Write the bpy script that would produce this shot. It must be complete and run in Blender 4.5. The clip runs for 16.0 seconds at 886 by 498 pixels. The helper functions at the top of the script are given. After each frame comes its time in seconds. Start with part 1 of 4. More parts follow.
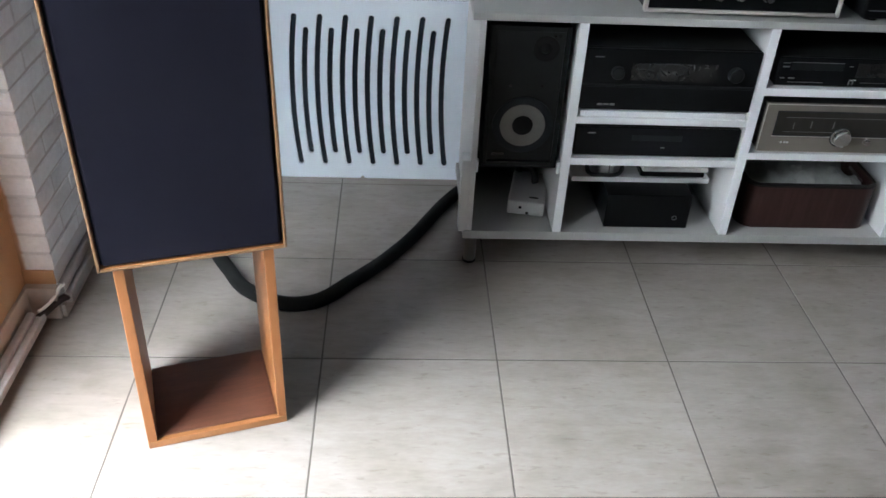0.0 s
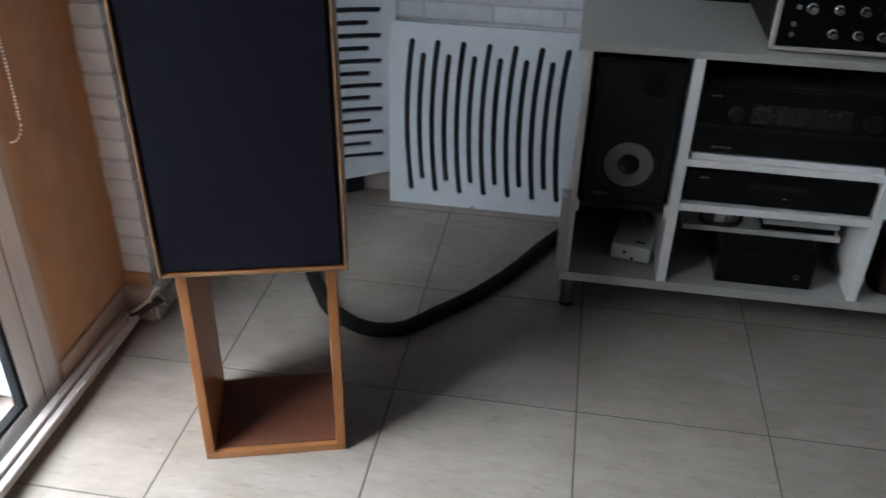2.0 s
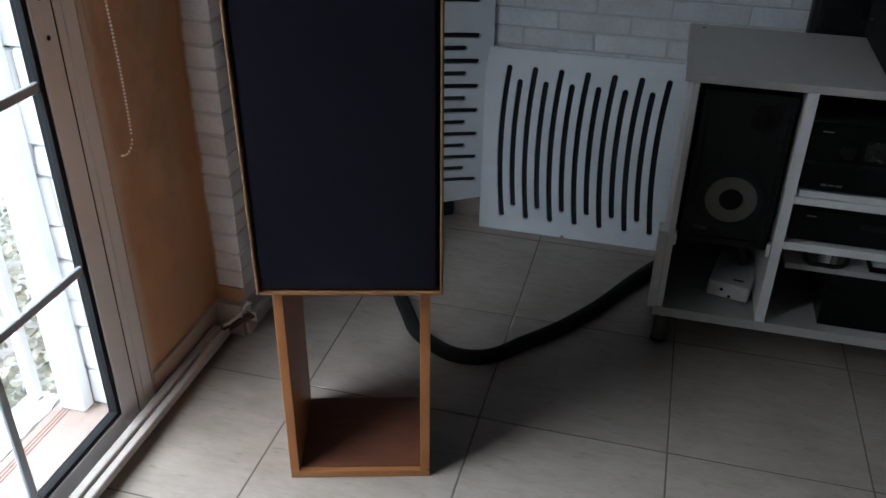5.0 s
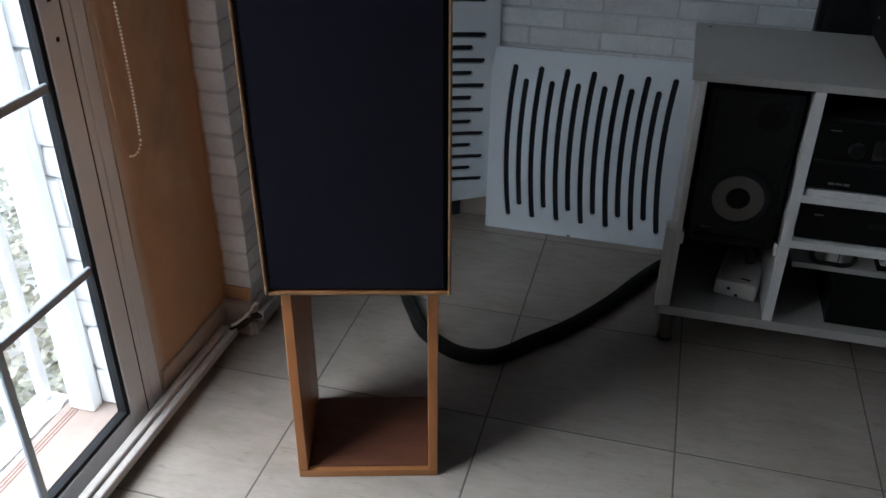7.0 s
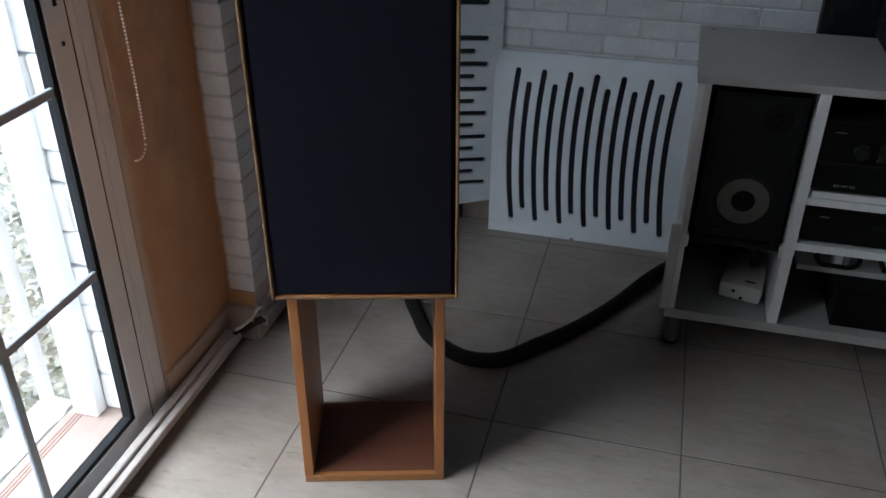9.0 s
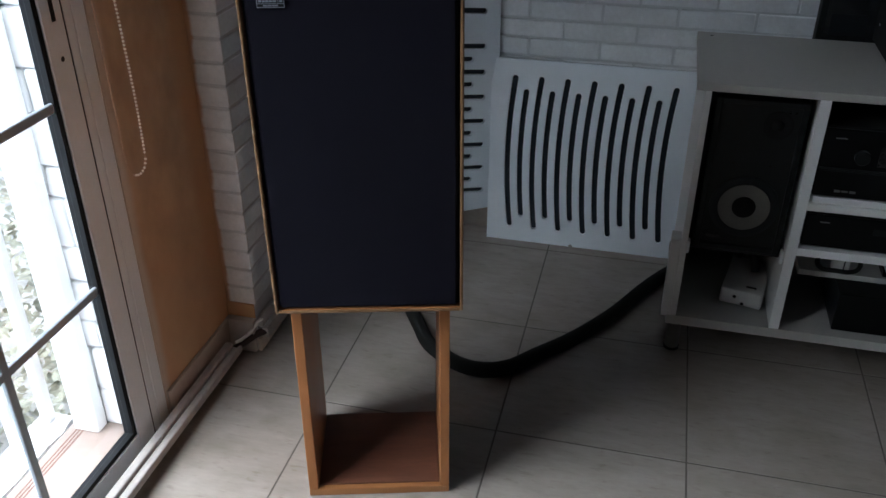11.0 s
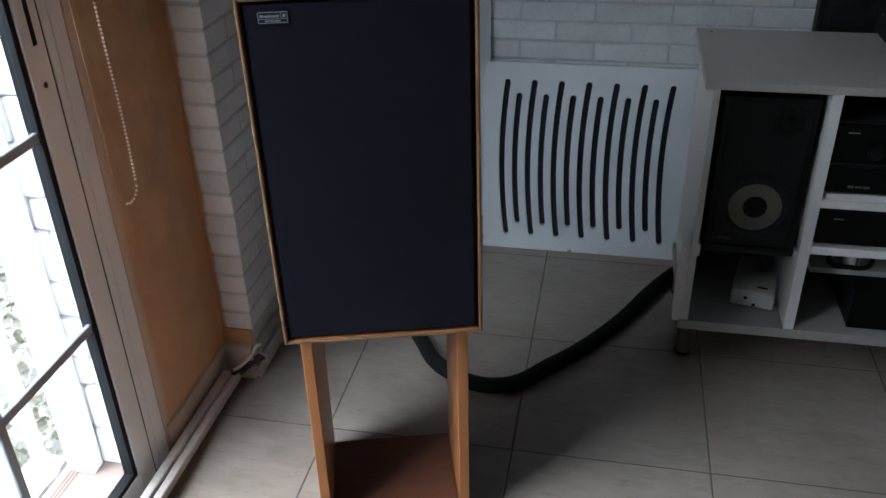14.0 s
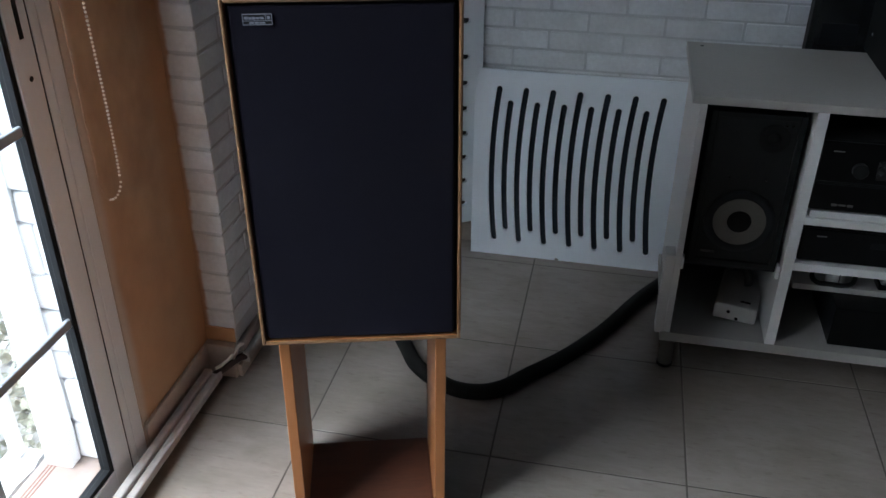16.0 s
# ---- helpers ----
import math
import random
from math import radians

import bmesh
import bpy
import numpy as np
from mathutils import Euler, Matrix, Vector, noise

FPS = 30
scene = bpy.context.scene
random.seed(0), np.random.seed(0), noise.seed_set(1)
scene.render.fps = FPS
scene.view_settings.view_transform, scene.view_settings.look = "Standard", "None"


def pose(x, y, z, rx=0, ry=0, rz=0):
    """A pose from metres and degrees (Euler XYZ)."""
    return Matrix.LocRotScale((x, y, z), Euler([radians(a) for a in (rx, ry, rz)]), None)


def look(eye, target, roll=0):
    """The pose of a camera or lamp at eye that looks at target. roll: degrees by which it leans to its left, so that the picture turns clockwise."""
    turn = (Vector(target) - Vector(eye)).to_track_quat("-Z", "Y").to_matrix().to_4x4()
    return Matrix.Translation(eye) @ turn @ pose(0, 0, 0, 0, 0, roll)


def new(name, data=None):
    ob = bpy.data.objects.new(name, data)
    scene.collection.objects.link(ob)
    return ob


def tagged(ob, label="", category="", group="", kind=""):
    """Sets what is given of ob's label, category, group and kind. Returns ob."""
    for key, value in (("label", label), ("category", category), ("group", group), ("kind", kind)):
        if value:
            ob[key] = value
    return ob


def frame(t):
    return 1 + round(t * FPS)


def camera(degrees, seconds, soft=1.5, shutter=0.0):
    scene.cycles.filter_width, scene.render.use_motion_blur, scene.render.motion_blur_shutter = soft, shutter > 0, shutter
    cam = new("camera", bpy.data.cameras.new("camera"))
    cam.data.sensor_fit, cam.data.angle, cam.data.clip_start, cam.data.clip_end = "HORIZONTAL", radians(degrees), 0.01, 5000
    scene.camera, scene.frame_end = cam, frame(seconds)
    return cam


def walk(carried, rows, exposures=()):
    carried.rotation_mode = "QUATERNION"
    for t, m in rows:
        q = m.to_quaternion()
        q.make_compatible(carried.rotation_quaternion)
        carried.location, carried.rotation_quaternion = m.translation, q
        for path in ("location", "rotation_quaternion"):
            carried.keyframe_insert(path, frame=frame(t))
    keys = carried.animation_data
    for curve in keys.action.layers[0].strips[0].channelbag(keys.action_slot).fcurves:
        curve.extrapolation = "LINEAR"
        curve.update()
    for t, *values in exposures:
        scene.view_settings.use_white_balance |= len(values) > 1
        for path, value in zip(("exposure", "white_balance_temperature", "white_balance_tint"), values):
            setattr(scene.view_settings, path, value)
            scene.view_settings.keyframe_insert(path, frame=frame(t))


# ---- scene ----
PATH = [
    (0, (0.177, -0.056, 1.498), (0.29, 1.593, 0.372), 3.1),
    (0.5, (0.219, -0.04, 1.506), (0.362, 1.623, 0.404), 2.4),
    (0.9, (0.349, -0.041, 1.504), (0.46, 1.651, 0.444), 2.0),
    (1, (0.346, -0.026, 1.503), (0.464, 1.666, 0.443), 2.4),
    (1.1, (0.364, -0.027, 1.495), (0.461, 1.671, 0.442), 2.4),
    (1.2, (0.39, -0.017, 1.482), (0.423, 1.687, 0.434), 1.7),
    (1.3, (0.399, -0.021, 1.495), (0.379, 1.676, 0.437), 1.3),
    (1.5, (0.38, 0.008, 1.47), (0.281, 1.7, 0.407), 1.2),
    (1.6, (0.389, 0.017, 1.461), (0.254, 1.707, 0.401), 1.1),
    (1.8, (0.375, 0.029, 1.452), (0.183, 1.711, 0.388), 1.4),
    (1.9, (0.37, 0.028, 1.448), (0.147, 1.708, 0.386), 1.3),
    (2, (0.356, 0.032, 1.45), (0.102, 1.702, 0.38), 1.3),
    (2.2, (0.361, 0.023, 1.433), (0.049, 1.691, 0.374), 1.0),
    (2.5, (0.35, 0.037, 1.447), (0.006, 1.693, 0.381), 1.1),
    (3, (0.34, 0.032, 1.446), (-0.029, 1.706, 0.417), 1.6),
    (3.5, (0.331, 0.039, 1.443), (-0.063, 1.714, 0.423), 1.4),
    (4, (0.319, 0.05, 1.442), (-0.097, 1.717, 0.419), 1.0),
    (4.5, (0.313, 0.046, 1.442), (-0.113, 1.71, 0.418), 0.9),
    (7, (0.304, 0.04, 1.445), (-0.135, 1.699, 0.419), 0.5),
    (7.5, (0.3, 0.037, 1.445), (-0.137, 1.698, 0.419), 0.5),
    (8, (0.301, 0.038, 1.448), (-0.138, 1.699, 0.424), 0.4),
    (8.5, (0.296, 0.036, 1.446), (-0.141, 1.7, 0.426), 0.4),
    (9, (0.286, 0.039, 1.443), (-0.149, 1.703, 0.424), 0.4),
    (11.5, (0.258, 0.049, 1.453), (-0.152, 1.726, 0.444), -0.1),
    (12, (0.258, 0.054, 1.452), (-0.145, 1.734, 0.443), -0.1),
    (12.5, (0.27, 0.057, 1.45), (-0.132, 1.736, 0.44), -0.1),
    (13, (0.263, 0.06, 1.444), (-0.143, 1.74, 0.437), -0.0),
    (13.3, (0.229, 0.077, 1.452), (-0.174, 1.755, 0.442), -0.2),
    (13.5, (0.205, 0.091, 1.45), (-0.188, 1.771, 0.439), -0.5),
    (14, (0.162, 0.113, 1.443), (-0.192, 1.802, 0.431), -1.5),
    (14.5, (0.183, 0.116, 1.45), (-0.166, 1.804, 0.436), -0.6),
    (15, (0.189, 0.12, 1.449), (-0.158, 1.808, 0.435), 0.2),
    (15.5, (0.19, 0.119, 1.453), (-0.156, 1.813, 0.446), 0.3),
    (16, (0.19, 0.117, 1.449), (-0.156, 1.811, 0.444), 0.4),
]
# stops by which the clip's camera closes down as the door comes into view
EXPOSURES = [(0, 3.02, 5830, 6), (0.5, 3.09, 5850, 6), (1.0, 3.41, 5950, 6), (1.5, 2.85, 5980, 6), (2.0, 1.98, 5880, 6), (2.5, 1.43, 5870, 6), (3.5, 1.35, 5800, 6), (7, 1.33, 5790, 6), (9, 1.37, 5790, 6), (13, 1.53, 5770, 6), (14, 1.69, 5750, 6), (14.5, 1.61, 5750, 6), (16, 1.61, 5750, 6)]
cam = camera(54.1, 16.0, shutter=0.45)
walk(cam, [(t, look(eye, aim, roll)) for t, eye, aim, roll in PATH], EXPOSURES)

# ---- light ----
world = bpy.data.worlds.new("overcast_sky")
scene.world = world
world.use_nodes = True
_wn = world.node_tree.nodes
_sky = _wn.new("ShaderNodeTexSky")
_sky.sky_type = 'NISHITA'
_sky.sun_disc = False
_sky.sun_elevation = radians(56)
_sky.sun_rotation = radians(242)
_sky.air_density, _sky.dust_density = 1.2, 0.8
world.node_tree.links.new(_sky.outputs[0], _wn["Background"].inputs[0])
_wn["Background"].inputs[1].default_value = 0.15

sun = new("sun", bpy.data.lights.new("sun", 'SUN'))
sun.data.energy, sun.data.angle, sun.data.color = 5.0, radians(80), (1.0, 0.97, 0.925)
sun.matrix_world = look((-4.6, -2.4, 7.6), (0, 0, 0))


# ---- materials ----
def mat(name, color, rough=0.5, metal=0.0, var=0.12, scale=6.0, fine=60.0, bump=0.05, stretch=(1, 1, 1), dark=None, spec=0.5, rand=0.0, coat=0.0):
    m = bpy.data.materials.new(name)
    m.use_nodes = True
    nt = m.node_tree
    N, L = nt.nodes, nt.links
    b = N["Principled BSDF"]
    tc = N.new("ShaderNodeTexCoord")
    mp = N.new("ShaderNodeMapping")
    mp.inputs["Scale"].default_value = stretch
    L.new(tc.outputs["Object"], mp.inputs["Vector"])
    vec = mp.outputs[0]
    info = N.new("ShaderNodeObjectInfo")
    if rand:
        add = N.new("ShaderNodeVectorMath")
        add.operation = 'ADD'
        sc = N.new("ShaderNodeVectorMath")
        sc.operation = 'SCALE'
        comb = N.new("ShaderNodeCombineXYZ")
        for k in range(3):
            L.new(info.outputs["Random"], comb.inputs[k])
        sc.inputs["Scale"].default_value = 37.0
        L.new(comb.outputs[0], sc.inputs[0])
        L.new(vec, add.inputs[0])
        L.new(sc.outputs[0], add.inputs[1])
        vec = add.outputs[0]
    n1 = N.new("ShaderNodeTexNoise")
    n1.inputs["Scale"].default_value, n1.inputs["Detail"].default_value = scale, 6
    n2 = N.new("ShaderNodeTexNoise")
    n2.inputs["Scale"].default_value, n2.inputs["Detail"].default_value = fine, 4
    L.new(vec, n1.inputs["Vector"])
    L.new(vec, n2.inputs["Vector"])
    mixn = N.new("ShaderNodeMath")
    mixn.operation = 'MULTIPLY_ADD'
    mixn.inputs[1].default_value = 0.4
    L.new(n2.outputs["Fac"], mixn.inputs[0])
    half = N.new("ShaderNodeMath")
    half.operation = 'MULTIPLY'
    half.inputs[1].default_value = 0.6
    L.new(n1.outputs["Fac"], half.inputs[0])
    L.new(half.outputs[0], mixn.inputs[2])
    ramp = N.new("ShaderNodeValToRGB")
    ramp.color_ramp.elements[0].position, ramp.color_ramp.elements[1].position = 0.32, 0.68
    d = dark or tuple(c * (1 - var) for c in color)
    l = tuple(min(1, c * (1 + var * 0.6)) for c in color) if not dark else color
    ramp.color_ramp.elements[0].color = (*d, 1)
    ramp.color_ramp.elements[1].color = (*l, 1)
    L.new(mixn.outputs[0], ramp.inputs[0])
    out = ramp.outputs[0]
    if rand:
        hsv = N.new("ShaderNodeHueSaturation")
        ma = N.new("ShaderNodeMapRange")
        ma.inputs["To Min"].default_value, ma.inputs["To Max"].default_value = 1 - rand, 1 + rand
        L.new(info.outputs["Random"], ma.inputs["Value"])
        L.new(ma.outputs[0], hsv.inputs["Value"])
        L.new(out, hsv.inputs["Color"])
        out = hsv.outputs[0]
    L.new(out, b.inputs["Base Color"])
    rr = N.new("ShaderNodeMapRange")
    rr.inputs["To Min"].default_value, rr.inputs["To Max"].default_value = max(0.02, rough * 0.85), min(1, rough * 1.15)
    L.new(n1.outputs["Fac"], rr.inputs["Value"])
    L.new(rr.outputs[0], b.inputs["Roughness"])
    b.inputs["Metallic"].default_value = metal
    b.inputs["Specular IOR Level"].default_value = spec
    b.inputs["Coat Weight"].default_value = coat
    if bump:
        bp = N.new("ShaderNodeBump")
        bp.inputs["Strength"].default_value, bp.inputs["Distance"].default_value = bump, 0.004
        L.new(mixn.outputs[0], bp.inputs["Height"])
        L.new(bp.outputs[0], b.inputs["Normal"])
    return m


def glass(name, tint=(1, 1, 1)):
    m = bpy.data.materials.new(name)
    m.use_nodes = True
    b = m.node_tree.nodes["Principled BSDF"]
    b.inputs["Base Color"].default_value = (*tint, 1)
    b.inputs["Transmission Weight"].default_value = 1
    b.inputs["Roughness"].default_value = 0.0
    b.inputs["IOR"].default_value = 1.45
    return m



def tile_material():
    m = mat("porcelain_tile", (0.322, 0.293, 0.270), 0.32, var=0.2, scale=5, fine=52, bump=0.008, stretch=(0.8, 2.7, 1), rand=0.05, dark=(0.266, 0.241, 0.219))
    N, L = m.node_tree.nodes, m.node_tree.links
    ramp = [n for n in N if n.type == 'VALTORGB'][0]
    ramp.color_ramp.elements[0].position, ramp.color_ramp.elements[1].position = 0.30, 0.70
    rr = [n for n in N if n.type == 'MAP_RANGE' and n.outputs[0].links and n.outputs[0].links[0].to_socket.name == "Roughness"][0]
    rr.inputs["To Min"].default_value, rr.inputs["To Max"].default_value = 0.22, 0.28
    vec = [n for n in N if n.type == 'TEX_NOISE'][0].inputs["Vector"].links[0].from_socket
    base = N["Principled BSDF"].inputs["Base Color"]
    geo = N.new("ShaderNodeNewGeometry")
    # short brushed streaks, fine flecks, and soft olive clouds that run on from tile to tile
    for src, scale, detail, lo, hi, col in ((vec, 16, 8, 0.42, 0.72, (0.90, 0.888, 0.878)), (vec, 30, 10, 0.60, 0.70, (0.86, 0.84, 0.82)), (geo.outputs["Position"], 4.5, 5, 0.44, 0.66, (0.87, 0.86, 0.82))):
        vn = N.new("ShaderNodeTexNoise")
        vn.inputs["Scale"].default_value, vn.inputs["Detail"].default_value, vn.inputs["Distortion"].default_value = scale, detail, 0.3
        L.new(src, vn.inputs["Vector"])
        vr = N.new("ShaderNodeValToRGB")
        vr.color_ramp.elements[0].position, vr.color_ramp.elements[1].position = lo, hi
        vr.color_ramp.elements[0].color, vr.color_ramp.elements[1].color = (1, 1, 1, 1), (*col, 1)
        L.new(vn.outputs["Fac"], vr.inputs[0])
        mul = N.new("ShaderNodeMix")
        mul.data_type, mul.blend_type = 'RGBA', 'MULTIPLY'
        mul.inputs[0].default_value = 1.0
        L.new(base.links[0].from_socket, mul.inputs[6])
        L.new(vr.outputs[0], mul.inputs[7])
        L.new(mul.outputs[2], base)
    return m


M_TILE = tile_material()
M_GROUT = mat("grey_grout", (0.095, 0.083, 0.072), 0.9, var=0.2, scale=20, fine=200, bump=0.2)
M_BRICK = mat("white_painted_brick", (0.725, 0.77, 0.81), 0.7, var=0.14, scale=11, fine=90, bump=0.35, rand=0.05)
M_MORTAR = mat("white_painted_mortar", (0.58, 0.625, 0.66), 0.85, var=0.12, scale=25, fine=150, bump=0.4)


def ochre_bleed(m):
    """The ochre wash brushed a little way over the edge of the white brick return."""
    N, L = m.node_tree.nodes, m.node_tree.links
    geo = N.new("ShaderNodeNewGeometry")
    sep = N.new("ShaderNodeSeparateXYZ")
    L.new(geo.outputs["Position"], sep.inputs[0])
    wob = N.new("ShaderNodeTexNoise")
    wob.inputs["Scale"].default_value, wob.inputs["Detail"].default_value = 16, 4
    L.new(geo.outputs["Position"], wob.inputs["Vector"])
    pos = N.new("ShaderNodeMath")
    pos.operation = 'MULTIPLY_ADD'
    pos.inputs[1].default_value = 0.024
    L.new(wob.outputs["Fac"], pos.inputs[0])
    L.new(sep.outputs["X"], pos.inputs[2])
    mr = N.new("ShaderNodeMapRange")
    mr.interpolation_type = 'SMOOTHSTEP'
    mr.inputs["From Min"].default_value, mr.inputs["From Max"].default_value = -0.752, -0.7635
    mr.inputs["To Max"].default_value = 0.9
    L.new(pos.outputs[0], mr.inputs["Value"])
    mx = N.new("ShaderNodeMix")
    mx.data_type = 'RGBA'
    base = N["Principled BSDF"].inputs["Base Color"]
    L.new(mr.outputs[0], mx.inputs[0])
    L.new(base.links[0].from_socket, mx.inputs[6])
    mx.inputs[7].default_value = (0.42, 0.23, 0.108, 1)
    L.new(mx.outputs[2], base)
    return m


M_BRICKWASH = ochre_bleed(mat("white_brick_with_ochre_edge", (0.70, 0.715, 0.73), 0.7, var=0.16, scale=11, fine=90, bump=0.35, rand=0.06))
M_JOINTWASH = ochre_bleed(mat("white_mortar_with_ochre_edge", (0.55, 0.57, 0.59), 0.85, var=0.12, scale=25, fine=150, bump=0.4))


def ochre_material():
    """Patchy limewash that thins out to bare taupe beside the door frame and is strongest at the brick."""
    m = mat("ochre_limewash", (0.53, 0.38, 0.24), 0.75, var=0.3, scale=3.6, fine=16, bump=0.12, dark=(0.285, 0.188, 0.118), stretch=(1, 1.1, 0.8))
    N, L = m.node_tree.nodes, m.node_tree.links
    tc = [n for n in N if n.type == 'TEX_COORD'][0]
    sep = N.new("ShaderNodeSeparateXYZ")
    L.new(tc.outputs["Object"], sep.inputs[0])
    wob = N.new("ShaderNodeTexNoise")
    wob.inputs["Scale"].default_value, wob.inputs["Detail"].default_value = 7, 3
    L.new(tc.outputs["Object"], wob.inputs["Vector"])
    pos = N.new("ShaderNodeMath")
    pos.operation = 'MULTIPLY_ADD'
    pos.inputs[1].default_value = 0.03
    L.new(wob.outputs["Fac"], pos.inputs[0])
    L.new(sep.outputs["Y"], pos.inputs[2])
    base = N["Principled BSDF"].inputs["Base Color"]
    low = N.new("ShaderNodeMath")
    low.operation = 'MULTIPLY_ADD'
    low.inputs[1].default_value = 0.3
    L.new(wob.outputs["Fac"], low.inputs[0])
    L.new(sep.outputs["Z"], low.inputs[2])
    # light painted as orange low down; stronger coat along brick, bare plaster at frame
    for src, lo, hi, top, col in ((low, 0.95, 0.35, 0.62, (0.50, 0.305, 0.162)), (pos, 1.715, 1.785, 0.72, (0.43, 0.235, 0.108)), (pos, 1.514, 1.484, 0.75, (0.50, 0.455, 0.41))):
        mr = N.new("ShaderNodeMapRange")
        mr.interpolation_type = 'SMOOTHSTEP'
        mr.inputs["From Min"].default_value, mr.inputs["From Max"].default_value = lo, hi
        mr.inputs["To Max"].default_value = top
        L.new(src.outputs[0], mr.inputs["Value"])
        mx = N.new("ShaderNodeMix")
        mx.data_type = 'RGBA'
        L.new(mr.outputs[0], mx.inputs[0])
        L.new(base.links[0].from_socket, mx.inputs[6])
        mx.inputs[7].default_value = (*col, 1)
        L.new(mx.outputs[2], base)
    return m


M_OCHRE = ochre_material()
M_PLASTER = mat("warm_white_plaster", (0.27, 0.265, 0.255), 0.85, var=0.07, scale=4, fine=60, bump=0.1)
M_BLIND = mat("cream_blind_fabric", (0.50, 0.47, 0.41), 0.9, var=0.05, scale=5, fine=300, bump=0.1)
M_CEIL = mat("white_ceiling_paint", (0.75, 0.75, 0.745), 0.9, var=0.04, scale=3, fine=60, bump=0.06)
M_BASE = mat("beige_skirting_tile", (0.43, 0.375, 0.33), 0.45, var=0.14, scale=9, fine=70, bump=0.05)
M_ALU = mat("taupe_lacquered_aluminium", (0.67, 0.725, 0.77), 0.42, 0.0, var=0.06, scale=6, fine=120, bump=0.02)
M_GASKET = mat("black_rubber_gasket", (0.0095, 0.011, 0.0135), 0.6, var=0.2, scale=30, fine=160, bump=0.05, spec=0.2)
M_MUNTIN = mat("grey_glazing_bar", (0.29, 0.335, 0.375), 0.35, 0.1, var=0.08, scale=12, fine=90, bump=0.02)
M_DUCT = mat("ivory_plastic_duct", (0.365, 0.345, 0.335), 0.55, var=0.16, scale=10, fine=80, bump=0.05)
M_BROWNPIPE = mat("brown_cable_sheath", (0.024, 0.011, 0.0095), 0.45, var=0.2, scale=20, fine=90, bump=0.1)
M_PVC = mat("torn_white_duct_lid", (0.72, 0.70, 0.66), 0.5, var=0.12, scale=18, fine=90, bump=0.1)
M_OAK = mat("oiled_cherry_wood", (0.292, 0.113, 0.038), 0.40, var=0.3, scale=4, fine=18, bump=0, spec=0.3, stretch=(3, 3, 0.5), dark=(0.245, 0.104, 0.037))
M_OAKX = mat("oiled_cherry_wood_crosswise", (0.275, 0.122, 0.045), 0.3, var=0.3, scale=5, fine=40, bump=0.01, stretch=(0.8, 9, 9), dark=(0.24, 0.100, 0.036))
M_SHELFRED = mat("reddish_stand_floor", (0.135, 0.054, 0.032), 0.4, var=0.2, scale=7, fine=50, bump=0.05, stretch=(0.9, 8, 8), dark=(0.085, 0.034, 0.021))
M_TEAKEDGE = mat("worn_teak_veneer_edge", (0.19, 0.106, 0.049), 0.42, var=0.4, scale=16, fine=120, bump=0.15, dark=(0.085, 0.041, 0.018))
M_TEAK = mat("teak_veneer", (0.36, 0.16, 0.06), 0.4, var=0.3, scale=7, fine=60, bump=0.05, stretch=(8, 8, 0.8), dark=(0.24, 0.095, 0.034))
M_CLOTH = mat("navy_speaker_cloth", (0.0046, 0.0043, 0.0095), 0.9, var=0.12, scale=5, fine=900, bump=0.5, spec=0.13)
M_SILVER = mat("brushed_silver_badge", (0.62, 0.62, 0.62), 0.35, 0.9, var=0.06, scale=20, fine=300, bump=0.03)
M_BADGE = mat("dull_silver_print", (0.20, 0.21, 0.25), 0.5, 0.2, var=0.1, scale=30, fine=300, bump=0.0)
M_KNOB = mat("smoked_chrome_knob", (0.58, 0.58, 0.56), 0.09, 0.95, var=0.05, scale=20, fine=200, bump=0.0)
M_CHROME = mat("polished_chrome", (0.78, 0.78, 0.78), 0.12, 1.0, var=0.03, scale=20, fine=200, bump=0.0)
M_CHAMP = mat("champagne_aluminium_fascia", (0.185, 0.166, 0.140), 0.42, 0.3, var=0.05, scale=10, fine=220, bump=0.03, stretch=(0.3, 6, 6))
M_BEZEL = mat("satin_aluminium_bezel", (0.56, 0.54, 0.50), 0.36, 0.35, var=0.05, scale=12, fine=200, bump=0.02)
M_LAM = mat("pale_grey_laminate", (0.635, 0.64, 0.635), 0.42, var=0.05, scale=4, fine=90, bump=0.02)
M_LAMTOP = mat("grey_laminate_top", (0.355, 0.357, 0.347), 0.4, var=0.07, scale=4, fine=90, bump=0.02)
M_BACK = mat("dark_hardboard", (0.06, 0.058, 0.055), 0.8, var=0.2, scale=8, fine=120, bump=0.1)
M_EDGE = mat("white_edge_banding", (0.70, 0.72, 0.735), 0.4, var=0.04, scale=8, fine=90, bump=0.02)
M_BLACK = mat("black_painted_steel", (0.0092, 0.0099, 0.0104), 0.55, var=0.2, scale=8, fine=200, bump=0.05, spec=0.16)
M_BLACKGL = mat("black_gloss_plastic", (0.0058, 0.0062, 0.0068), 0.3, var=0.15, scale=6, fine=120, bump=0.0, spec=0.08)
M_DISPLAY = mat("smoked_display_window", (0.0145, 0.015, 0.0145), 0.22, var=0.1, scale=6, fine=90, bump=0.0)
M_TUNWIN = mat("smoked_tuner_glass", (0.022, 0.020, 0.017), 0.16, var=0.25, scale=14, fine=60, bump=0.0)
M_PRINT = mat("pale_silkscreen_print", (0.13, 0.13, 0.127), 0.5, var=0.05, scale=20, fine=100, bump=0.0)
M_FEET = mat("brushed_steel_leg", (0.17, 0.162, 0.155), 0.5, 0.25, var=0.06, scale=10, fine=120, bump=0.02, stretch=(1, 1, 8))
M_CONE = mat("pale_grey_paper_cone", (0.125, 0.121, 0.108), 0.75, var=0.15, scale=16, fine=160, bump=0.12)
